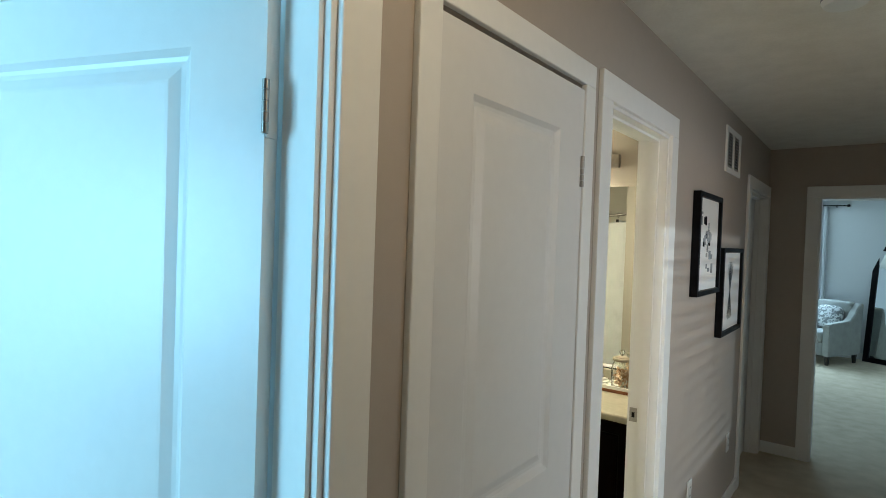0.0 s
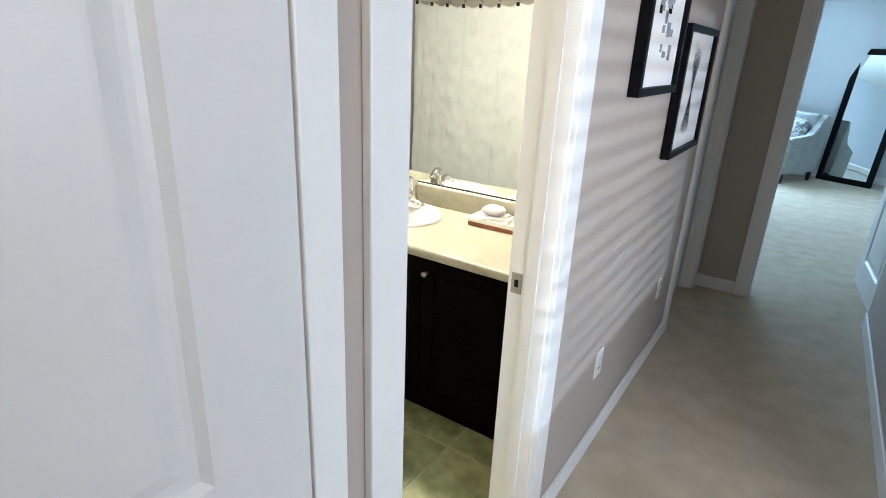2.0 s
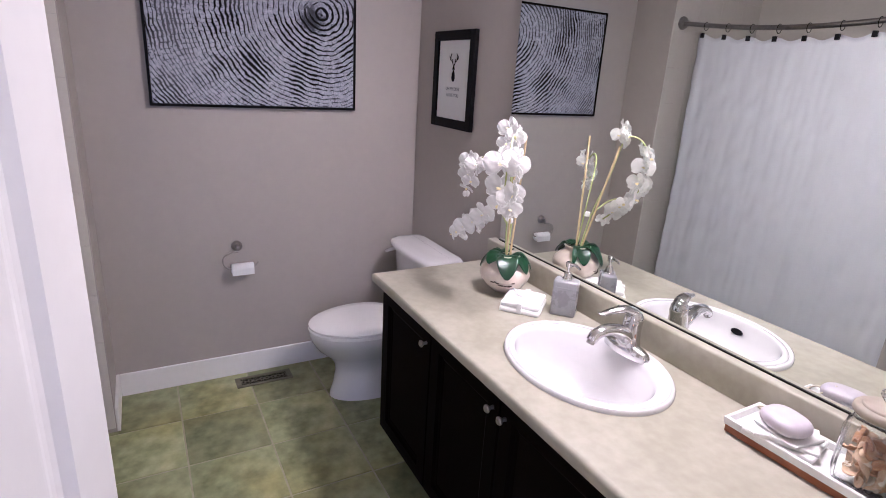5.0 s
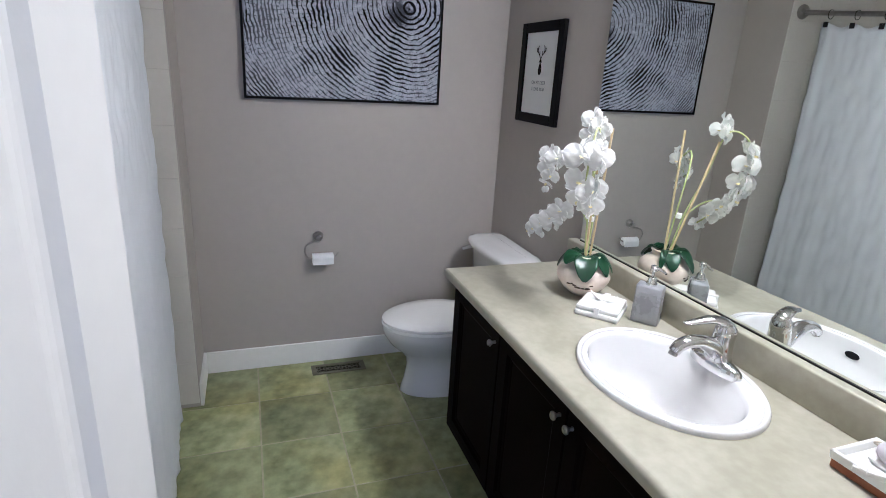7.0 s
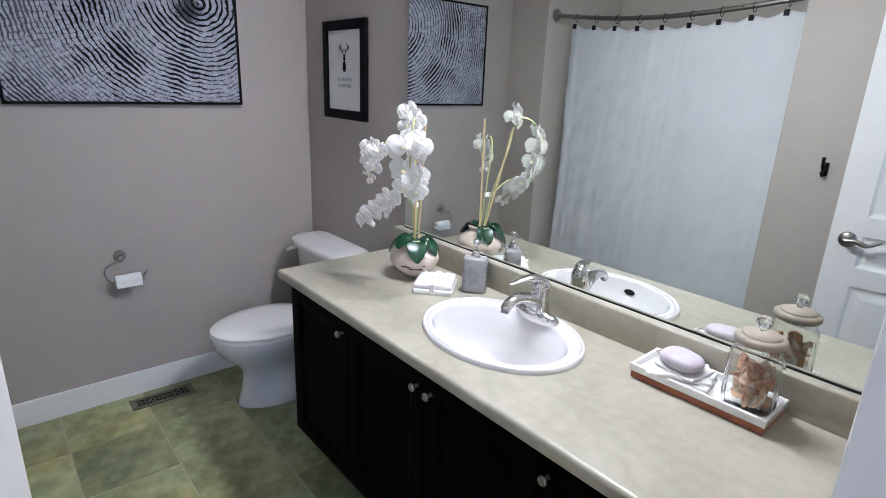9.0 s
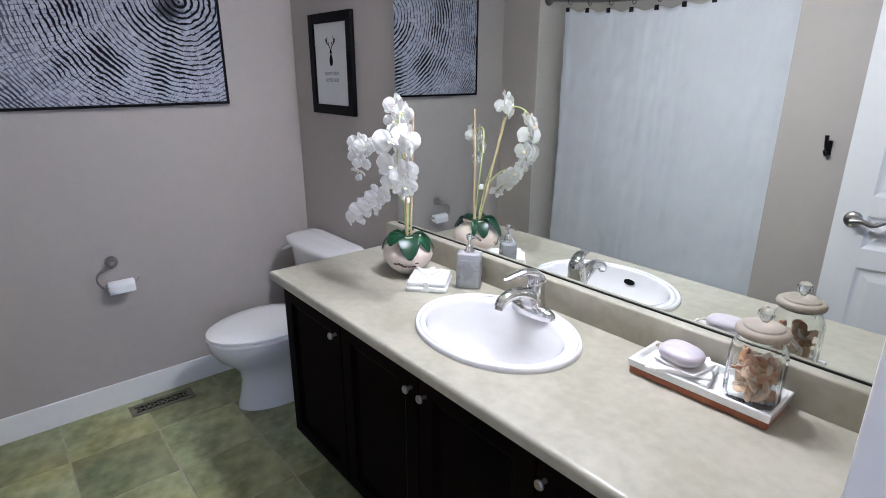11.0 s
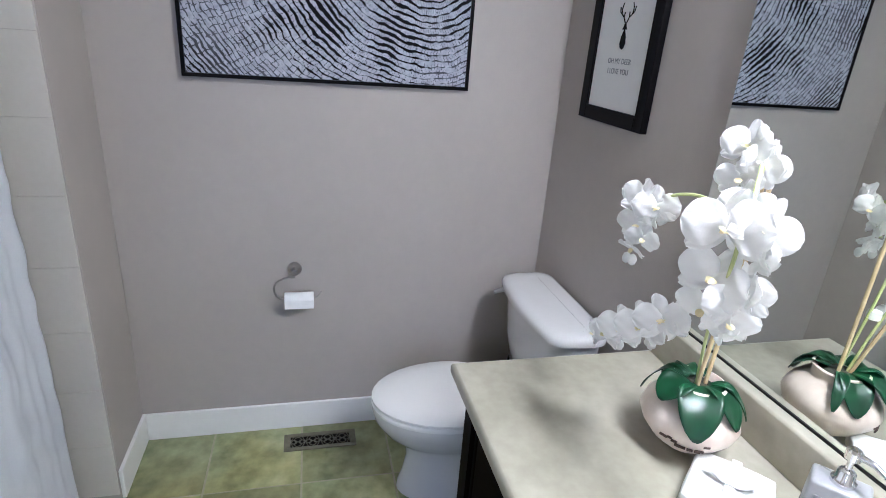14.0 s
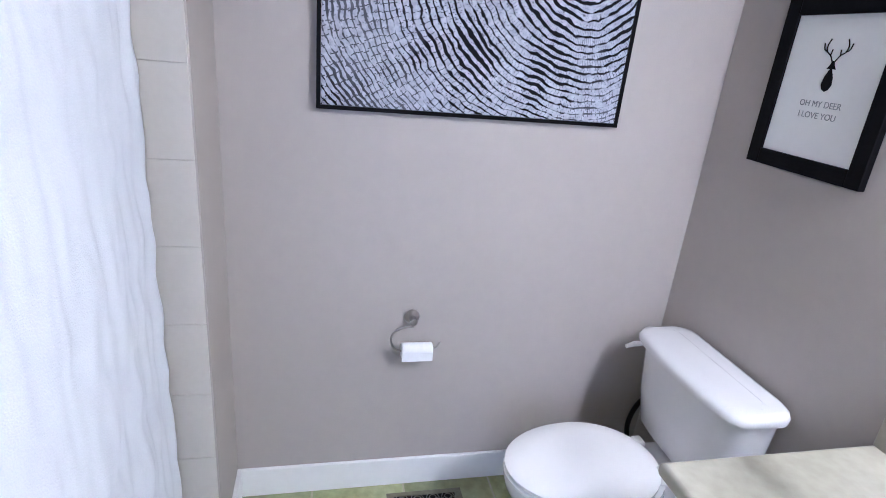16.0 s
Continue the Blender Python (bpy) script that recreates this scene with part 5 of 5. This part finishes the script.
bm = lathe(bmesh.new(), [(r * 1.045, z + LIFT) for r, z in ((0.0, 0.124), (0.045, 0.124), (0.0485, 0.127), (0.050, 0.132), (0.049, 0.138), (0.045, 0.142), (0.038, 0.143), (0.037, 0.146), (0.035, 0.1475), (0.012, 0.149), (0, 0.149))], 40)
jl = part("lid", bm, lid_mat, jar, "grey beige lid", smooth=40)
bm = lathe(bmesh.new(), [(r, z + LIFT) for r, z in ((0.006, 0.147), (0.005, 0.154), (0.010, 0.160), (0.0165, 0.169), (0.0165, 0.177), (0.010, 0.186), (0, 0.189))], 12)
kn = part("knob", bm, glass_mat, jl, "faceted clear glass knob")
kn.visible_shadow = False
shell_mats = [mat("shell a", (0.50, 0.31, 0.17), 0.5, color2=(0.70, 0.52, 0.36), scale=90), mat("shell b", (0.36, 0.15, 0.06), 0.5, color2=(0.62, 0.36, 0.19), scale=90), mat("shell c", (0.62, 0.53, 0.42), 0.5, color2=(0.78, 0.71, 0.60), scale=90)]
random.seed(21)
shells = thing("seashells", pose(JX, JY, JZ + 0.0065), "mixed cream and tan seashells inside the jar", "seashells")
for k in range(90):
    bm = bmesh.new()
    bmesh.ops.create_uvsphere(bm, u_segments=22, v_segments=8, radius=1.0)
    sz = random.uniform(0.013, 0.021)
    flat = random.uniform(0.16, 0.32)
    for v in bm.verts:
        a = math.atan2(v.co.y, v.co.x)
        rib = 1 + 0.09 * math.cos(11 * a)
        fan = 0.75 + 0.25 * math.cos(a)
        v.co = Vector((v.co.x * sz * rib, v.co.y * sz * rib * fan, (v.co.z * flat + 0.30 * (v.co.x ** 2 + v.co.y ** 2)) * sz * rib))
    rr, zz, a = 0.032 * random.random() ** 0.45, 0.012 + 0.080 * (k + random.random()) / 90, random.uniform(0, 6.283)
    rot = Euler((random.uniform(0, 6.28), random.uniform(0, 6.28), random.uniform(0, 6.28))).to_matrix().to_4x4()
    bmesh.ops.transform(bm, matrix=Matrix.Translation((rr * math.cos(a), rr * math.sin(a), zz)) @ rot, verts=bm.verts)
    part("shell", bm, shell_mats[random.choice((0, 0, 1, 2))], shells, smooth=60)
chip = thing("dark_pebble", pose(-0.752, 2.998, T + 0.0222), "small dark stone lying in the white tray", "stone")
bm = bmesh.new()
bmesh.ops.create_icosphere(bm, subdivisions=2, radius=0.008)
for v in bm.verts:
    v.co = Vector((v.co.x * 1.3, v.co.y * 0.8, (v.co.z + 0.008) * 0.5)) * (1 + 0.2 * noise.noise(v.co * 200))
part("stone", bm, black_metal, chip, smooth=60)

# ---- hall: pictures, plates, grille ----
def hall_picture(name, y0, y1, z0, z1, label):
    return framed(name, pose(HX + 0.001, y0, z0, 0, 0, 90), y1 - y0, z1 - z0, 0.026, 0.036, label, None)


p1 = hall_picture("city_print", 2.735, 3.21, 1.398, 1.905, "black framed abstract print of grey blocks")
random.seed(4)
for k in range(26):
    cx, cz = random.gauss(0.215, 0.06), random.gauss(0.26, 0.085)
    wx, wz = random.uniform(0.012, 0.045), random.uniform(0.012, 0.05)
    cx, cz = min(max(cx, 0.07), 0.36), min(max(cz, 0.08), 0.43)
    part("printed_block", nb(cx - wx / 2, cx + wx / 2, -0.0206 - 0.0003 * (k % 5), -0.0198, cz - wz / 2, cz + wz / 2), ink_shade_mat if k % 5 == 0 else grey_ink, p1)
p2 = hall_picture("reed_print", 3.305, 3.868, 1.135, 1.637, "black framed print of crossing dark brush strokes")
for k in range(9):
    a = radians(-26 + 6.5 * k)
    bm = blade(0.34, 0.014, 0.0, 0.0, 10, 1, 0.0)
    bmesh.ops.transform(bm, matrix=Matrix.Translation((0.264 - 0.17 * math.sin(a), -0.0204 - 0.0003 * (k % 4), 0.25 - 0.17 * math.cos(a))) @ Matrix.Rotation(math.pi / 2 - a, 4, "Y").inverted() @ Matrix.Rotation(radians(90), 4, "X"), verts=bm.verts)
    part("brush_stroke", bm, ink_shade_mat if k % 2 else grey_ink, p2)


def outlet(y, z, label):
    root = thing("wall_outlet", pose(HX, y, z, 0, 0, 90), label, "outlet")
    part("plate", nb(-0.036, 0.036, -0.006, 0, -0.058, 0.058, bevel=0.002), plate_mat, root)
    for dz in (-0.021, 0.021):
        s = part("socket", nb(-0.016, 0.016, -0.0075, -0.0055, dz - 0.013, dz + 0.013, bevel=0.0008), plate_mat, root)
        # plug slots: black strips give the shade of openings that aren't cut
        for dx in (-0.006, 0.006):
            part("slot", nb(dx - 0.0012, dx + 0.0012, -0.0082, -0.0074, dz - 0.004, dz + 0.006), ink_shade_mat, s)
    return root


outlet(2.894, 0.407, "white wall outlet plate low on the hall wall")
outlet(3.812, 0.407, "white wall outlet plate near the hall's end")
grille = thing("return_air_grille", pose(HX, 3.38, 2.075, 0, 0, 90), "white return air grille high on the hall wall", "air grille")
GW, GH = 0.41, 0.26
for a in ((0, 0.03, 0, GH), (GW - 0.03, GW, 0, GH), (0.03, GW - 0.03, 0, 0.03), (0.03, GW - 0.03, GH - 0.03, GH), (GW / 2 - 0.012, GW / 2 + 0.012, 0.03, GH - 0.03)):
    part("frame_bar", nb(a[0], a[1], -0.010, 0, a[2], a[3], bevel=0.0015), white_paint, grille)
# black sheet on the wall stands for shade between the louvers
part("duct_shade", nb(0.028, GW - 0.028, -0.0015, -0.0005, 0.028, GH - 0.028), ink_shade_mat, grille)
for k in range(11):
    z = 0.04 + 0.0175 * k
    bm = nb(0.03, GW - 0.03, -0.0085, -0.0035, -0.0008, 0.0008)
    bmesh.ops.transform(bm, matrix=Matrix.Translation((0, 0, z)), verts=bm.verts)
    part("louver", bm, white_paint, grille)
alarm = thing("smoke_alarm", pose(0.30, 2.08, H), "round pale grey smoke alarm on the hall ceiling", "smoke alarm")
part("case", lathe(bmesh.new(), [(0, 0), (0.066, 0), (0.066, -0.016), (0.058, -0.030), (0.03, -0.034), (0, -0.034)], 32), plate_mat, alarm, smooth=40)
part("slot_ring", lathe(bmesh.new(), [(0.0665, -0.006), (0.0672, -0.010), (0.0665, -0.014)], 32), grey_ink, alarm)

# ---- windows ----
def window_unit(name, axis, at, u0, u1, z0, z1, label):
    root = thing(name, pose(0, 0, 0), label, "window", kind="structure")

    def put(nm, a, b, c, d, t0=-0.02, t1=0.02):
        part(nm, nb(at + t0, at + t1, a, b, c, d) if axis == "x" else nb(a, b, at + t0, at + t1, c, d), white_paint, root)
    mid = (u0 + u1) / 2
    put("window_frame", u0, u0 + 0.05, z0, z1)
    put("window_frame", u1 - 0.05, u1, z0, z1)
    put("window_frame", u0 + 0.05, u1 - 0.05, z0, z0 + 0.05)
    put("window_frame", u0 + 0.05, u1 - 0.05, z1 - 0.05, z1)
    put("mullion", mid - 0.02, mid + 0.02, z0 + 0.05, z1 - 0.05)
    return root


window_unit("window_1", "x", 2.65, -0.75, 2.8, 0.8, 2.2, "white framed landing window behind blinds")
window_unit("window_2", "y", 10.6, -1.85, -0.28, 0.85, 2.2, "white framed bedroom window")
window_unit("window_3", "y", -2.45, -2.45, -0.95, 0.85, 2.1, "white framed side room window with an added closed shade")
# unseen shade, added so that the sun lamp can't reach the side room
shade = thing("unseen_roller_shade", pose(0, 0, 0), "unseen closed shade added to keep the sun out of the side room", "window shade")
part("shade_cloth", nb(-2.45, -0.95, -2.405, -2.40, 0.85, 2.1), curtain_mat, shade)
shade2 = thing("unseen_roller_shade", pose(0, 0, 0), "closed white roller shade in the bedroom window", "window shade")
part("shade_cloth", nb(-1.85, -0.28, 10.52, 10.525, 0.85, 2.2), curtain_mat, shade2)
blind = thing("venetian_blind", pose(0, 0, 0), "white slatted venetian blind in the landing window", "window blind")
for k in range(17):
    sl = part("slat", nb(-0.034, 0.034, -1.75, 1.75, -0.0015, 0.0015), white_paint, blind)
    sl.matrix_local = pose(2.56, 1.025, 0.84 + 0.08 * k, 0, 28, 0)
part("headrail", nb(2.53, 2.59, -0.74, 2.79, 2.14, 2.19), white_paint, blind)

# ---- bedroom ----
curtain_rod = thing("window_curtain_rod", pose(0, 0, 0), "dark metal curtain rod above the bedroom window", "curtain rod")
part("bar", tube(bmesh.new(), [(-2.2, 10.46, 2.36), (0.05, 10.46, 2.36)], 0.009, 10), black_metal, curtain_rod, smooth=True)
part("finial", lathe(bmesh.new(), [(0, 2.335), (0.02, 2.345), (0.026, 2.36), (0.02, 2.375), (0, 2.385)], 14, cx=0.065, cy=10.46), black_metal, curtain_rod, smooth=True)
part("bracket", nb(-0.09, -0.075, 10.45, 10.55, 2.335, 2.36), black_metal, curtain_rod)
drape = thing("window_curtain", pose(0, 0, 0), "white curtain panel beside the bedroom window", "curtain")
bm = bmesh.new()
rows = []
for i in range(61):
    u = i / 60
    rows.append([bm.verts.new((-0.52 + 0.34 * u, 10.46 + 0.022 * math.sin(u * 34) + 0.006 * math.sin(u * 80), z)) for z in (2.35, 1.6, 0.8, 0.04)])
for a, b in zip(rows, rows[1:]):
    for j in range(3):
        bm.faces.new((a[j], b[j], b[j + 1], a[j + 1]))
o_ = part("cloth", bm, curtain_mat, drape, smooth=80)
o_.modifiers.new("thick", "SOLIDIFY").thickness = 0.003

# leaning mirror
lean = thing("leaning_floor_mirror", pose(0.33, 10.40, 0.0, -8, 0, -22), "tall black framed mirror leaning on the bedroom wall", "mirror")
MW, MH = 0.68, 1.76
for nm, a in (("frame_side", (0, 0.075, 0, MH)), ("frame_side", (MW - 0.075, MW, 0, MH)), ("frame_rail", (0.075, MW - 0.075, 0, 0.075)), ("frame_rail", (0.075, MW - 0.075, MH - 0.075, MH))):
    part(nm, nb(a[0], a[1], -0.03, 0.0, a[2], a[3], bevel=0.006), black_frame, lean)
part("glass", nb(0.07, MW - 0.07, -0.012, -0.002, 0.07, MH - 0.07), mirror_mat, lean)

# armchair
chair_cloth = mat("pale grey upholstery", (0.30, 0.31, 0.29), 0.85, color2=(0.37, 0.38, 0.36), scale=10, fine=200, bump=0.4, bump_scale=400, spec=0.2)
pillow_cloth = mat("patterned pillow cloth", (0.16, 0.17, 0.17), 0.9, color2=(0.55, 0.56, 0.55), scale=26, fine=50, contrast=(0.47, 0.53))
dark_leg = mat("dark wood", (0.015, 0.010, 0.008), 0.4)
arm_chair = thing("armchair", pose(-0.17, 9.98, 0, 0, 0, -28), "pale grey upholstered armchair with dark tapered legs", "armchair")
W2, D2 = 0.33, 0.37


def arm_profile(x0, x1):
    """A side panel whose top swoops from the back down to the arm."""
    prof = [(-D2, 0.13), (D2, 0.13), (D2 + 0.05, 0.88), (D2 - 0.02, 0.89), (D2 - 0.10, 0.82), (D2 - 0.18, 0.70), (D2 - 0.28, 0.63), (-D2 + 0.06, 0.60), (-D2, 0.585)]
    bm = bmesh.new()
    a = [bm.verts.new((x0, y, z)) for y, z in prof]
    b = [bm.verts.new((x1, y, z)) for y, z in prof]
    bm.faces.new(a)
    bm.faces.new(b[::-1])
    for i in range(len(prof)):
        j = (i + 1) % len(prof)
        bm.faces.new((a[i], b[i], b[j], a[j]))
    bmesh.ops.recalc_face_normals(bm, faces=bm.faces)
    bmesh.ops.bevel(bm, geom=list(bm.edges), offset=0.012, segments=2, affect="EDGES")
    return bm


part("arm", arm_profile(-W2, -W2 + 0.10), chair_cloth, arm_chair, smooth=40)
part("arm", arm_profile(W2 - 0.10, W2), chair_cloth, arm_chair, smooth=40)
part("seat_base", nb(-W2 + 0.1, W2 - 0.1, -D2 + 0.01, D2, 0.13, 0.32, bevel=0.015), chair_cloth, arm_chair, smooth=40)
part("seat_cushion", nb(-W2 + 0.105, W2 - 0.105, -D2 - 0.01, D2 - 0.1, 0.32, 0.47, bevel=0.035, seg=4), chair_cloth, arm_chair, smooth=40)
bm = nb(-W2 + 0.08, W2 - 0.08, D2 - 0.13, D2, 0.30, 0.90, bevel=0.035, seg=4)
part("backrest", bm, chair_cloth, arm_chair, smooth=40)
for lx in (-W2 + 0.05, W2 - 0.05):
    for ly in (-D2 + 0.05, D2 - 0.05):
        bm = bmesh.new()
        loft(bm, [(rounded_rect(lx - 0.018, lx + 0.018, ly - 0.018, ly + 0.018, 0.004, 2), 0.0), (rounded_rect(lx - 0.027, lx + 0.027, ly - 0.027, ly + 0.027, 0.004, 2), 0.132)])
        part("leg", bm, dark_leg, arm_chair, "dark wooden leg")
pillow = thing("throw_pillow", pose(-0.13, 10.06, 0.475, -18, 0, -28), "patterned grey throw pillow on the armchair", "pillow")
bm = bmesh.new()
bmesh.ops.create_uvsphere(bm, u_segments=24, v_segments=14, radius=1)
for v in bm.verts:
    v.co = Vector((math.copysign(abs(v.co.x) ** 0.55, v.co.x) * 0.20, v.co.y * 0.07, math.copysign(abs(v.co.z) ** 0.55, v.co.z) * 0.19 + 0.18))
part("cover", bm, pillow_cloth, pillow, smooth=80)

# bed, seen only in the leaning mirror
bed = thing("bed", pose(0, 0, 0), "bed with white bedding against the bedroom side wall", "bed")
part("mattress", nb(-2.36, -0.75, 7.2, 8.9, 0.18, 0.48, bevel=0.04, seg=3), cotton, bed, smooth=40)
part("duvet", cushion(1.50, 1.78, 0.10, seed=3), cotton, bed, smooth=60).matrix_local = pose(-1.47, 8.05, 0.47)
part("headboard", nb(-2.39, -2.33, 7.15, 8.95, 0.0, 1.15, bevel=0.015), dark_leg, bed, "dark headboard")
for by_ in (7.65, 8.45):
    part("bed_pillow", cushion(0.40, 0.62, 0.15, seed=by_), cotton, bed, "plump white pillow", smooth=60).matrix_local = pose(-2.08, by_, 0.56, 0, -18, 0)
for bx_ in (-2.3, -0.82):
    for by_ in (7.27, 8.83):
        part("leg", nb(bx_ - 0.03, bx_ + 0.03, by_ - 0.03, by_ + 0.03, 0, 0.18), dark_leg, bed)

# ---- floor tiles of the bathroom ----
floor_bath = solid("floor_bath", nb(BX - 0.1, -0.343, 0.78, BY, -0.1, -0.003), grout_mat, "tiled bathroom floor with sandy grout", "tile floor")
TX, TY, PX, PY, GAP = -2.699, 1.910, 0.3272, 0.3278, 0.007


def tile_mesh(w, d):
    bm = bmesh.new()
    e = 0.003
    rings = [[(0, 0), (w, 0), (w, d), (0, d)], [(0, 0), (w, 0), (w, d), (0, d)], [(e, e), (w - e, e), (w - e, d - e), (e, d - e)]]
    loops = [[bm.verts.new((x, y, z)) for x, y in r] for r, z in zip(rings, (-0.006, -0.0015, 0.0))]
    for a, b in zip(loops, loops[1:]):
        for i in range(4):
            bm.faces.new((a[i], a[(i + 1) % 4], b[(i + 1) % 4], b[i]))
    bm.faces.new(loops[-1])
    me = bpy.data.meshes.new("tile")
    bm.to_mesh(me)
    bm.free()
    me.materials.append(tile_mat)
    return me


cache = {}
for i in range(-2, 8):
    for j in range(-4, 5):
        x0, x1 = max(TX + i * PX + GAP / 2, BX + 0.002), min(TX + (i + 1) * PX - GAP / 2, -0.345)
        y0, y1 = max(TY + j * PY + GAP / 2, 0.9), min(TY + (j + 1) * PY - GAP / 2, BY - 0.002)
        if x1 - x0 < 0.02 or y1 - y0 < 0.02 or y0 > 2.75 and x0 > -2.1:
            continue
        key = (round(x1 - x0, 3), round(y1 - y0, 3))
        if key not in cache:
            cache[key] = tile_mesh(*key)
        t_ = new("tile", cache[key])
        t_.matrix_world = pose(x0, y0, random.uniform(-0.0006, 0.0006))
        t_.parent = floor_bath
threshold = solid("threshold", nb(-0.405, -0.335, OPEN_BATH[0] + 0.012, OPEN_BATH[1] - 0.012, -0.005, 0.006, bevel=0.003), grout_mat, "pale stone threshold strip under the bathroom doorway", "threshold")
